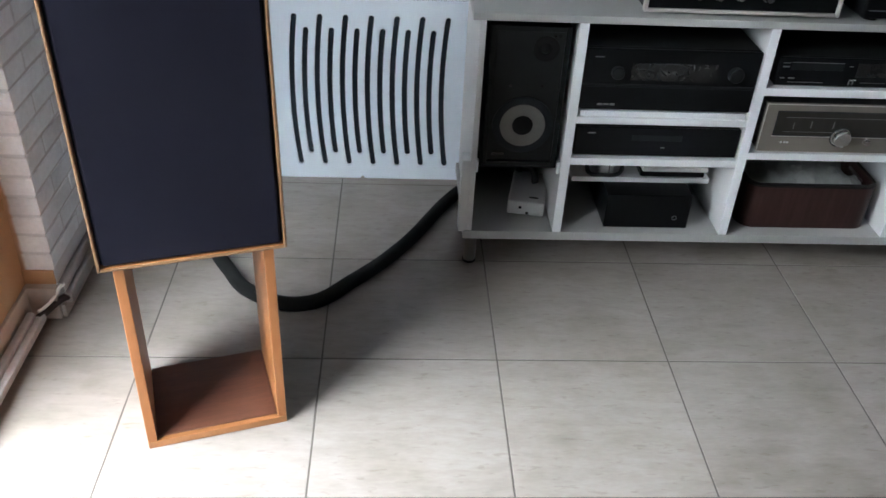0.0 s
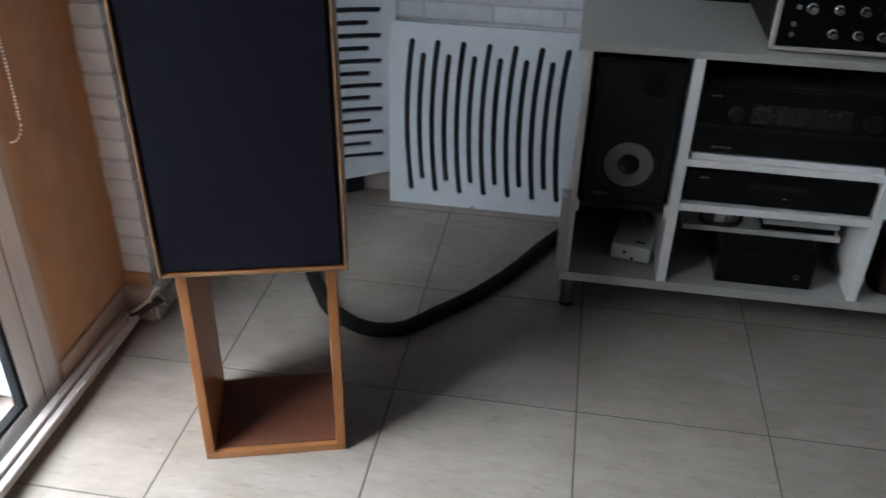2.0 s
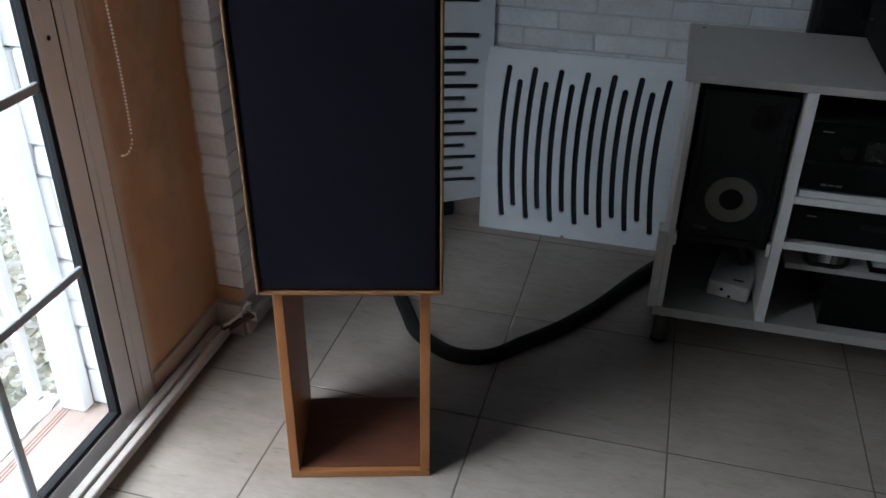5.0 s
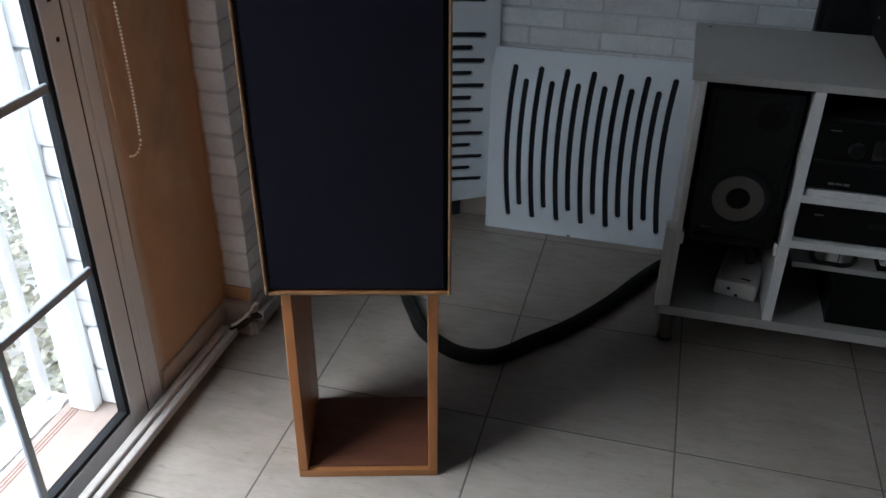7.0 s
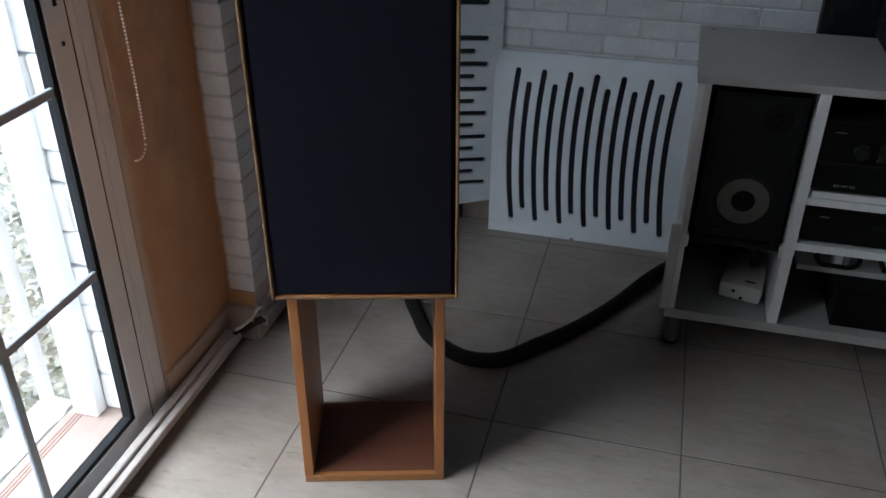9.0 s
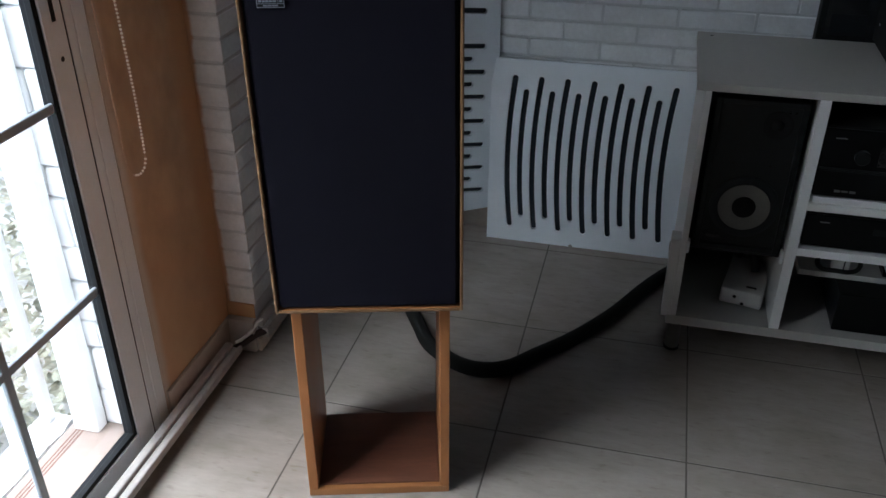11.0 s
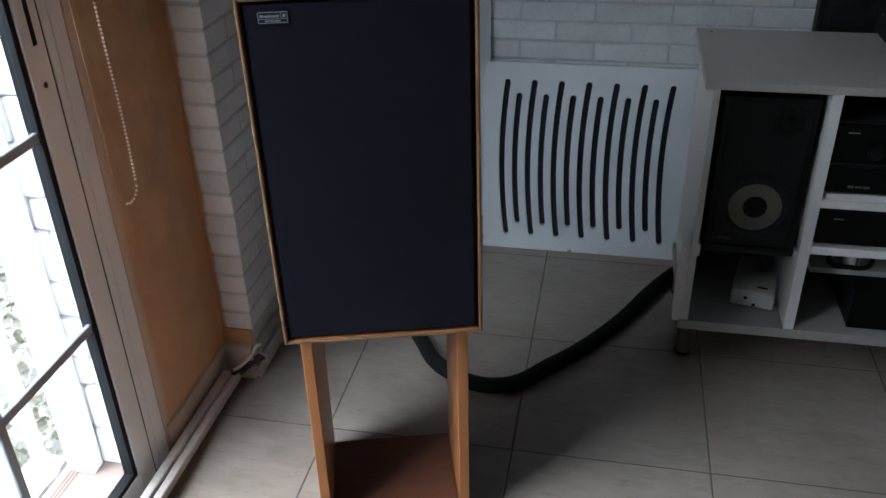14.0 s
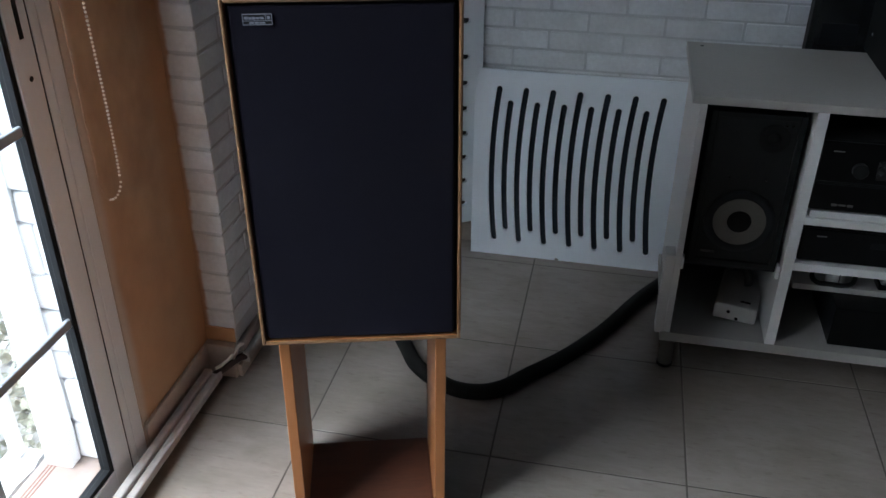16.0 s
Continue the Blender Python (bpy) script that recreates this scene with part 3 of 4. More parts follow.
rt = thing("network_switch", pose(0.895, 2.141, 0.2659), "small flat dark network device with a pale lid on the board", "network device")
part("casing", B(0, 0.190, 0, 0.13, 0.0, 0.0185, bev=0.003, seg=2), M_BLACKGL, rt)
part("lid", B(0.003, 0.197, -0.004, 0.128, 0.0187, 0.034, bev=0.003, seg=2), M_WHITEBOX, rt, "pale grey lid")
ad = thing("power_adapter", pose(0.795, 2.162, 0.2659), "white round power adapter with coiled black lead", "adapter")
part("casing", lathe(bmesh.new(), (0.0, 0.0, 0.0), [(0.021, 0.0), (0.023, 0.003), (0.023, 0.036), (0.020, 0.040), (0.006, 0.041)], 'Z', 28), M_WHITEBOX, ad, smooth=True)
part("seam", B(0.003, 0.0055, -0.0236, -0.015, 0.004, 0.0385), M_GASKET, ad)
part("cable", tube([(-0.02, 0.03, 0.03), (-0.055, 0.005, 0.022), (-0.052, -0.018, 0.008), (-0.015, -0.026, 0.0065), (0.025, -0.024, 0.0065), (0.045, -0.004, 0.008), (0.05, 0.03, 0.014), (0.02, 0.055, 0.02)], 0.0062, bev=3), M_CABLE, ad, "thick black lead", smooth=True)

# compact disc player with buttons
cp = thing("compact_disc_player", pose(1.170, 2.044, 0.6005), "slim black disc player with small silver buttons", "disc player")
part("body", B(0.002, 0.440, 0.008, 0.30, 0.004, 0.083, bev=0.002), M_BLACK, cp)
part("fascia", B(0, 0.442, 0, 0.009, 0.004, 0.082, bev=0.002), M_BLACKGL, cp)
part("disc_tray", B(0.035, 0.175, -0.001, 0.001, 0.048, 0.068, bev=0.0005), M_BLACK, cp)
part("display", B(0.212, 0.318, -0.0012, 0.001, 0.032, 0.070, bev=0.0005), M_DISPLAY, cp, "smoked display window")
for x0, x1, z0, z1 in ((0.012, 0.03, 0.066, 0.0675), (0.035, 0.175, 0.0685, 0.0695), (0.012, 0.03, 0.055, 0.058), (0.012, 0.024, 0.024, 0.027), (0.034, 0.05, 0.024, 0.027), (0.034, 0.13, 0.014, 0.015), (0.19, 0.2, 0.06, 0.062), (0.23, 0.30, 0.016, 0.0172), (0.345, 0.43, 0.052, 0.053), (0.345, 0.43, 0.07, 0.071)):
    part("lettering_bar", B(x0, x1, -0.0016, 0.0005, z0, z1), M_PRINT, cp)
for x, z, w, h in ((0.334, 0.054, 0.034, 0.015), (0.374, 0.054, 0.034, 0.015), (0.334, 0.033, 0.034, 0.015), (0.374, 0.033, 0.034, 0.015), (0.330, 0.011, 0.0155, 0.013), (0.350, 0.011, 0.0155, 0.013), (0.370, 0.011, 0.0155, 0.013), (0.390, 0.011, 0.0155, 0.013), (0.200, 0.011, 0.007, 0.013), (0.210, 0.011, 0.007, 0.013)):
    key = part("button", B(x, x + w, -0.0045, 0.001, z, z + h), M_BLACK, cp, "black push button with highlights put on as pale edge strips")
    # light caught on the top and left edges, built as pale strips
    part("edge_glint", B(x, x + w, -0.0048, -0.0010, z + h, z + h + 0.0009), M_BEZEL, key)
    part("edge_glint", B(x - 0.0009, x, -0.0048, -0.0010, z, z + h + 0.0009), M_PRINT, key)
for x in (0.04, 0.40):
    for y in (0.04, 0.26):
        part("foot", cyl(bmesh.new(), (x, y, -0.0004), 0.014, 0.005, seg=16), M_GASKET, cp)

# tuner
tu = thing("radio_tuner", pose(1.166, 2.034, 0.4095), "champagne silver radio tuner with a smoked dial window", "tuner")
part("body", B(0.006, 0.455, 0.01, 0.33, 0.005, 0.146, bev=0.002), M_BLACK, tu)
part("fascia", B(0.000, 0.464, 0, 0.011, 0.004, 0.147, bev=0.0025, seg=2), M_CHAMP, tu)
for a in ((0.0012, 0.4628, 0.1445, 0.1465), (0.0012, 0.4628, 0.0045, 0.0062), (0.0004, 0.0022, 0.0045, 0.1465), (0.032, 0.416, 0.0512, 0.0526)):
    part("bright_edge", B(a[0], a[1], -0.0014, 0.001, a[2], a[3]), M_BEZEL, tu)
part("window_frame", B(0.034, 0.414, -0.001, 0.001, 0.053, 0.127, bev=0.0006), M_GASKET, tu)
tw = part("dial_window", B(0.038, 0.410, -0.0016, 0.0008, 0.057, 0.123), M_TUNWIN, tu, "smoked dial glass")
for x0, x1, z0, z1 in ((0.085, 0.087, 0.075, 0.093), (0.133, 0.136, 0.078, 0.098), (0.195, 0.198, 0.078, 0.098), (0.375, 0.383, 0.074, 0.082), (0.06, 0.39, 0.108, 0.109), (0.06, 0.25, 0.066, 0.0668)):
    part("dial_mark", B(x0, x1, -0.0022, -0.001, z0, z1), M_PRINT, tw)
knob(tu, (0.225, -0.001, 0.054), 0.0235, 0.022, M_KNOB, "large chromed tuning knob", 0.003)
part("knob_ring", lathe(bmesh.new(), (0.225, -0.0005, 0.054), [(0.030, 0), (0.030, 0.0015), (0.0275, 0.002)], seg=32), M_GASKET, tu, "dark ring round the tuning knob", smooth=True)
knob(tu, (0.302, 0.0, 0.041), 0.008, 0.014, M_CHROME, "small chrome knob", 0.002)
knob(tu, (0.392, 0.0, 0.033), 0.007, 0.012, M_BLACK, "small black knob", 0.002)
for x in (0.064, 0.074, 0.082):
    part("jack", lathe(bmesh.new(), (x, 0.001, 0.034), [(0.003, 0), (0.003, 0.003), (0.0015, 0.0032)], seg=12), M_SILVER, tu)
for x in (0.05, 0.39):
    for y in (0.04, 0.28):
        part("foot", cyl(bmesh.new(), (x, y, -0.0004), 0.014, 0.006, seg=16), M_GASKET, tu)

# walnut tray with a bag in it
wx = thing("storage_box", pose(1.198, 2.075, ZB + 0.0004), "open dark walnut box with rounded corners", "box")


def rounded(w, d, r, n=6):
    pts = []
    for cx, cy, a0 in ((w - r, d - r, 0), (r, d - r, 90), (r, r, 180), (w - r, r, 270)):
        pts += [(cx + r * math.cos(radians(a0 + 90 * k / n)), cy + r * math.sin(radians(a0 + 90 * k / n))) for k in range(n + 1)]
    return pts


def open_box(w, d, h, r, t, base=True):
    bm = bmesh.new()
    o, i = rounded(w, d, r), [(x + t, y + t) for x, y in rounded(w - 2 * t, d - 2 * t, max(r - t, 0.002))]
    ob_, ot = [bm.verts.new((x, y, 0)) for x, y in o], [bm.verts.new((x, y, h)) for x, y in o]
    it, ib = [bm.verts.new((x, y, h)) for x, y in i], [bm.verts.new((x, y, t)) for x, y in i]
    n = len(o)
    for a, b in ((ob_, ot), (ot, it), (it, ib)):
        for k in range(n):
            bm.faces.new((a[k], a[(k + 1) % n], b[(k + 1) % n], b[k]))
    if base:
        bm.faces.new(list(reversed(ob_)))
        bm.faces.new(ib)
    bmesh.ops.recalc_face_normals(bm, faces=bm.faces)
    return bm


part("box_body", open_box(0.392, 0.27, 0.140, 0.045, 0.009), M_WALNUT, wx, smooth=True)
part("rim", open_box(0.393, 0.271, 0.006, 0.0455, 0.010, False), M_BLACK, wx, "dark rubber rim", smooth=True).location = (-0.0005, -0.0005, 0.1365)
part("handle", B(0.383, 0.3945, 0.085, 0.185, 0.100, 0.122, bev=0.004, seg=2), M_LAM, wx, "pale side handle")
bm = bmesh.new()
bmesh.ops.create_grid(bm, x_segments=30, y_segments=22, size=0.5)
for v in bm.verts:
    x, y = v.co.x, v.co.y
    h = 0.105 + 0.045 * (1 - (2 * x) ** 4) * (1 - (2 * y) ** 4) + 0.03 * noise.noise(Vector((x * 5, y * 5, 1.3))) + 0.012 * noise.noise(Vector((x * 16, y * 16, 4)))
    v.co = Vector((0.187 + x * 0.34, 0.135 + y * 0.235, min(h, 0.2)))
ext = bmesh.ops.extrude_face_region(bm, geom=bm.faces[:])
for g in ext["geom"]:
    if isinstance(g, bmesh.types.BMVert):
        g.co.z = 0.0095
bmesh.ops.recalc_face_normals(bm, faces=bm.faces)
bag = part("plastic_bag", bm, M_BAG, smooth=True)
bag.matrix_world = pose(1.207, 2.076, ZB + 0.0004)
tagged(bag, "crumpled grey plastic bag stuffed in the walnut box", "bag")


# small bookshelf loudspeakers
def bookshelf(m, label):
    th = thing("bookshelf_speaker", m, label, "loudspeaker", "bookshelf speakers in the cabinet")
    W, D, H = 0.206, 0.24, 0.397
    part("case", B(0, W, 0.012, D, 0, H, bev=0.002), M_VINYL, th)
    bm = bmesh.new()
    for a in ((0, 0.014, 0, H), (W - 0.014, W, 0, H), (0.014, W - 0.014, 0, 0.014), (0.014, W - 0.014, H - 0.014, H)):
        box(bm, a[0], a[1], 0, 0.0118, a[2], a[3], bev=0.0015)
    part("front_rim", bm, M_VINYL, th)
    part("front_baffle", B(0.0142, W - 0.0142, 0.006, 0.0118, 0.0142, H - 0.0142), M_BLACK, th)
    wf = part("woofer_surround", lathe(bmesh.new(), (0.104, 0.006, 0.121), [(0.082, 0), (0.082, 0.003), (0.077, 0.005), (0.070, 0.006), (0.062, 0.002), (0.0585, 0.001)], seg=40), M_GASKET, th, smooth=True)
    part("woofer_cone", lathe(bmesh.new(), (0.104, 0.0055, 0.121), [(0.061, 0), (0.061, 0.0045), (0.042, 0.0025), (0.027, 0.0018)], seg=40), M_CONE, wf, "pale grey paper cone", smooth=True)
    part("dust_cap", lathe(bmesh.new(), (0.104, 0.0045, 0.121), [(0.0285, 0), (0.0275, 0.003), (0.019, 0.0065), (0.009, 0.008), (0.002, 0.0083)], seg=28), M_DUST, wf, "dark dust cap", smooth=True)
    part("tweeter", lathe(bmesh.new(), (0.145, 0.006, 0.338), [(0.034, 0), (0.034, 0.003), (0.029, 0.004), (0.018, 0.001), (0.014, 0.001), (0.010, 0.005), (0.004, 0.007)], seg=32), M_DUST, th, smooth=True)
    for x, z in ((0.165, 0.372), (0.178, 0.372), (0.062, 0.235), (0.146, 0.235)):
        part("screw", lathe(bmesh.new(), (x, 0.006, z), [(0.0035, 0), (0.0035, 0.0012), (0.002, 0.0016)], seg=12), M_DISPLAY, th)
    part("badge", B(0.028, 0.060, 0.0048, 0.0062, 0.030, 0.037), M_DISPLAY, th)
    return th


bookshelf(pose(0.4135, 2.048, 0.345), "small black bookshelf speaker with pale woofer cone")
bookshelf(pose(1.666, 2.048, 0.345), "small black bookshelf speaker with pale woofer cone")


# white plug boxes on the cabinet floor
def plug_box(m, label):
    th = thing("plug_box", m, label, "power box", "white power boxes")
    bm = bmesh.new()
    box(bm, 0, 0.108, 0, 0.19, 0, 0.046, bev=0.006, seg=3)
    for v in bm.verts:
        if v.co.z > 0.02:
            v.co.z += 0.006 * math.sin((v.co.x / 0.108) * math.pi)
    part("casing", bm, M_WHITEBOX, th, smooth=True)
    for x, z in ((0.038, 0.026), (0.060, 0.009)):
        part("socket_hole", lathe(bmesh.new(), (x, 0.0005, z), [(0.0048, 0), (0.0048, 0.001), (0.003, 0.0011)], seg=12), M_GASKET, th, "dark round hole")
    part("label_slot", B(0.062, 0.088, 0.012, 0.018, 0.0545, 0.0562), M_GASKET, th)
    return th


plug_box(pose(0.510, 2.128, ZB + 0.0004, 0, 0, -12), "white plastic power box under the black speaker")
plug_box(pose(1.762, 2.125, ZB + 0.0004, 0, 0, 0), "white plastic power box beside the divider")
lead = part("power_lead", tube([(0.60, 2.21, 0.20), (0.592, 2.215, 0.235), (0.575, 2.225, 0.255), (0.555, 2.26, 0.25), (0.56, 2.30, 0.2), (0.60, 2.33, 0.15), (0.618, 2.30, ZB + 0.012)], 0.011, bev=3), M_CABLE, smooth=True)
tagged(lead, "thick black power lead plugged into the white box", "cable")

# big amplifier on the cabinet
am = thing("amplifier", pose(0.793, 2.056, 0.7812), "large vintage amplifier with black fascia, silver bezel and chrome knobs", "amplifier")
part("body", B(0.004, 0.498, 0.014, 0.385, 0.008, 0.160, bev=0.002), M_BLACK, am)
part("fascia", B(0.008, 0.494, 0.004, 0.015, 0.014, 0.158), M_BLACKGL, am)
for a in ((0, 0.009, 0.006, 0.166), (0.493, 0.502, 0.006, 0.166), (0.009, 0.493, 0.006, 0.0145), (0.009, 0.493, 0.1575, 0.166)):
    part("bezel", B(a[0], a[1], -0.004, 0.016, a[2], a[3], bev=0.0015), M_BEZEL, am, "satin silver bezel rail")
for x, r in ((0.074, 0.0095), (0.132, 0.0080), (0.187, 0.0080), (0.240, 0.0080), (0.317, 0.0125), (0.378, 0.0095), (0.447, 0.0095)):
    knob(am, (x, 0.004, 0.104), r, 0.022, M_KNOB, "chrome knob", 0.0025)
for x, r in ((0.130, 0.0080), (0.184, 0.0080), (0.237, 0.0080), (0.310, 0.0100)):
    knob(am, (x, 0.004, 0.050), r, 0.022, M_KNOB, "chrome knob", 0.0025)
for x, z in ((0.046, 0.105), (0.042, 0.066), (0.042, 0.042)):
    part("jack_socket", lathe(bmesh.new(), (x, 0.004, z), [(0.0055, 0), (0.0055, 0.003), (0.004, 0.004), (0.003, 0.001)], seg=16), M_PRINT, am, "small round jack socket", smooth=True)
for k in range(7):
    x = 0.075 + 0.059 * k
    part("lettering_bar", B(x, x + 0.018, 0.0032, 0.0045, 0.076, 0.078), M_DISPLAY, am)
    if k < 4:
        part("lettering_bar", B(x + 0.05, x + 0.068, 0.0032, 0.0045, 0.024, 0.026), M_DISPLAY, am)
for k in range(4):
    part("lettering_bar", B(0.39 + 0.022 * k, 0.402 + 0.022 * k, 0.0032, 0.0045, 0.052, 0.055), M_DISPLAY, am)
part("side_stud", lathe(bmesh.new(), (0.0, 0.0, 0.0), [(0.006, 0), (0.006, 0.003), (0.003, 0.005)], seg=16), M_CHROME, am, smooth=True).matrix_basis = pose(0.0045, 0.33, 0.062, 0, 0, -90)
for x in (0.05, 0.452):
    for y in (0.05, 0.33):
        part("foot", cyl(bmesh.new(), (x, y, -0.0002), 0.016, 0.009, seg=16), M_GASKET, am)

# turntable
tt = thing("turntable", pose(1.348, 2.040, 0.7812), "black turntable under a smoked acrylic lid on the cabinet top", "turntable")
part("plinth", B(0, 0.45, 0, 0.35, 0.010, 0.074, bev=0.005, seg=2), M_BLACKGL, tt)
part("trim_line", B(0.012, 0.438, -0.0012, 0.001, 0.030, 0.0325), M_SILVER, tt, "thin silver trim line")
part("platter", lathe(bmesh.new(), (0.185, 0.185, 0.0742), [(0.155, 0), (0.157, 0.004), (0.157, 0.018), (0.152, 0.022), (0.145, 0.020)], 'Z', 48), M_DISPLAY, tt, "dark ribbed platter", smooth=True)
part("mat", cyl(bmesh.new(), (0.185, 0.185, 0.0942), 0.146, 0.004, seg=48), M_GASKET, tt)
part("spindle", cyl(bmesh.new(), (0.185, 0.185, 0.098), 0.0035, 0.014, seg=12), M_CHROME, tt)
part("switch", B(0.028, 0.052, 0.018, 0.03, 0.0745, 0.081, bev=0.001), M_SILVER, tt, "silver start switch")
part("arm_base", cyl(bmesh.new(), (0.395, 0.28, 0.0742), 0.03, 0.03, seg=24), M_SILVER, tt)
part("tonearm", tube([(0.395, 0.31, 0.108), (0.395, 0.25, 0.11), (0.385, 0.15, 0.108), (0.35, 0.075, 0.104)], 0.0045, bev=3), M_SILVER, tt, smooth=True)
lid = bmesh.new()
for a in ((0.004, 0.446, 0.004, 0.008, 0.0748, 0.134), (0.004, 0.446, 0.336, 0.340, 0.0748, 0.134), (0.004, 0.008, 0.008, 0.336, 0.0748, 0.134), (0.442, 0.446, 0.008, 0.336, 0.0748, 0.134), (0.004, 0.446, 0.004, 0.340, 0.134, 0.138)):
    box(lid, *a)
part("dust_cover", lid, M_ACRYLIC, tt, "smoked acrylic dust cover")
for x in (0.04, 0.41):
    for y in (0.04, 0.31):
        part("foot", cyl(bmesh.new(), (x, y, -0.0002), 0.02, 0.011, seg=16), M_GASKET, tt)

# television behind the cabinet
tv = thing("television", pose(0.672, 2.505, 0.72), "large dark flat television behind the cabinet", "television")
part("housing", B(0, 1.12, 0.004, 0.05, 0, 0.66, bev=0.004, seg=2), M_BLACK, tv)
part("screen", B(0.016, 1.104, 0.0015, 0.0042, 0.02, 0.644), M_SCREEN, tv, "black glossy screen")
# small dark rectangle near the screen's lower left corner
part("dark_inset", B(0.028, 0.118, 0.0005, 0.002, 0.058, 0.113), M_GASKET, tv, "dark rectangle low on the screen")
part("wall_mount", B(0.4, 0.72, 0.05, WALL_Y - 2.505, 0.2, 0.45), M_BLACK, tv)

# ---- glass door ----
door = thing("door_1", pose(-0.80, 0, 0), "glazed garden door with taupe aluminium frame and grey glazing bars", "door", kind="structure")
LEAF_N, LEAF_S = 1.399, 0.31
fr = bmesh.new()
box(fr, -0.045, 0.0150, 1.4020, 1.4235, 0, DOOR_H, bev=0.0008)
box(fr, -0.045, 0.0165, 1.4246, 1.4610, 0, DOOR_H, bev=0.0012)
part("jamb", fr, M_ALU, door)
part("seal", B(-0.03, 0.0132, 1.3992, 1.4018, 0.012, 2.04), M_GASKET, door, "dark brush seal")
part("seal", B(-0.03, 0.0140, 1.4237, 1.4244, 0.012, 2.04), M_MUNTIN, door)
part("jamb", B(-0.045, 0.022, DOOR_S, DOOR_S + 0.05, 0, DOOR_H, bev=0.0015), M_ALU, door)
part("head", B(-0.045, 0.022, DOOR_S + 0.05, 1.401, DOOR_H - 0.05, DOOR_H - 0.001, bev=0.0015), M_ALU, door)
part("sill", B(-0.05, 0.020, DOOR_S + 0.05, 1.401, -0.003, 0.010, bev=0.001), M_ALU, door)


def leaf(y0, y1, x0):
    lf = thing("sash", Matrix(), "", "")
    lf.parent = door
    W = 0.060
    part("stile", B(x0, x0 + 0.032, y1 - W, y1, 0.012, 2.04, bev=0.002), M_ALU, lf)
    part("stile", B(x0, x0 + 0.032, y0, y0 + W, 0.012, 2.04, bev=0.002), M_ALU, lf)
    part("rail", B(x0, x0 + 0.032, y0 + W, y1 - W, 0.012, 0.074, bev=0.002), M_ALU, lf)
    part("rail", B(x0, x0 + 0.032, y0 + W, y1 - W, 1.978, 2.04, bev=0.002), M_ALU, lf)
    g = bmesh.new()
    for a in ((y1 - W - 0.013, y1 - W, 0.074, 1.978), (y0 + W, y0 + W + 0.013, 0.074, 1.978), (y0 + W + 0.013, y1 - W - 0.013, 0.074, 0.086), (y0 + W + 0.013, y1 - W - 0.013, 1.966, 1.978)):
        box(g, x0 + 0.004, x0 + 0.0285, a[0], a[1], a[2], a[3])
    part("gasket", g, M_GASKET, lf, "black rubber glazing gasket")
    lip = bmesh.new()
    for a in ((y1 - W - 0.0078, y1 - W - 0.0062, 0.075, 1.977), (y0 + W + 0.0062, y0 + W + 0.0078, 0.075, 1.977)):
        box(lip, x0 + 0.0284, x0 + 0.0297, a[0], a[1], a[2], a[3])
    part("gasket_lip", lip, M_VINYL, lf)
    p = part("pane", B(x0 + 0.013, x0 + 0.017, y0 + W + 0.004, y1 - W - 0.004, 0.078, 1.974), M_GLASS, lf, "clear glass pane")
    p.visible_shadow = False
    for z in (0.475, 0.873, 1.271, 1.669):
        part("glazing_bar", B(x0 + 0.0175, x0 + 0.0265, y0 + W + 0.013, y1 - W - 0.013, z - 0.010, z + 0.010, bev=0.003, seg=2), M_MUNTIN, lf, "grey glazing bar")
    y = y1 - W - 0.013 - 0.283
    while y > y0 + W + 0.1:
        part("glazing_bar", B(x0 + 0.0172, x0 + 0.0262, y - 0.010, y + 0.010, 0.086, 1.966, bev=0.003, seg=2), M_MUNTIN, lf, "grey glazing bar")
        y -= 0.31
    return lf


lf = leaf(LEAF_S, LEAF_N, -0.018)
part("lock_slot", B(0.0135, 0.0152, 1.366, 1.377, 1.02, 1.16, bev=0.0006), M_GASKET, lf, "dark recessed lock slot")
part("lock_screw", cyl(bmesh.new(), (0.0135, 1.372, 0.951), 0.005, 0.0012, 'X', 14), M_GASKET, lf)

# skirting and cable ducts
SKF, SKR, SKH = -0.7715, PIL_Y - 0.021, 0.1010
sk = bmesh.new()
box(sk, WALL_X, SKF - 0.0015, 1.4635, SKR, 0, SKH - 0.001, bev=0.002)
box(sk, WALL_X, SKF, 1.4640, SKR - 0.0025, SKH - 0.009, SKH, bev=0.002, seg=2)
part("baseboard", sk, M_BASE)
tagged(bpy.data.objects["baseboard"], "beige tiled skirting below the ochre wall", "baseboard", kind="structure")
skb = B(WALL_X, BRICK_X - 0.001, SKR, PIL_Y - 0.0005, 0, SKH, bev=0.002)
box(skb, WALL_X, BRICK_X + 0.001, SKR - 0.0025, PIL_Y - 0.0010, SKH - 0.0085, SKH + 0.0012, bev=0.002, seg=2)
sk2 = part("baseboard", skb, M_BASE)
tagged(sk2, "beige skirting tile turning round the brick corner", "baseboard", kind="structure")
sk3 = part("baseboard", B(BRICK_X + 0.0005, BRICK_X + 0.012, PIL_Y - 0.012, WALL_Y - 0.02, 0, 0.04, bev=0.002), M_BASE)
tagged(sk3, "beige skirting tile below the brick return", "baseboard", kind="structure")
sk4 = part("baseboard", B(BRICK_X + 0.013, E_X, WALL_Y - 0.018, WALL_Y - 0.006, 0, 0.07, bev=0.002), M_BASE)
tagged(sk4, "beige skirting below the brick wall", "baseboard", kind="structure")


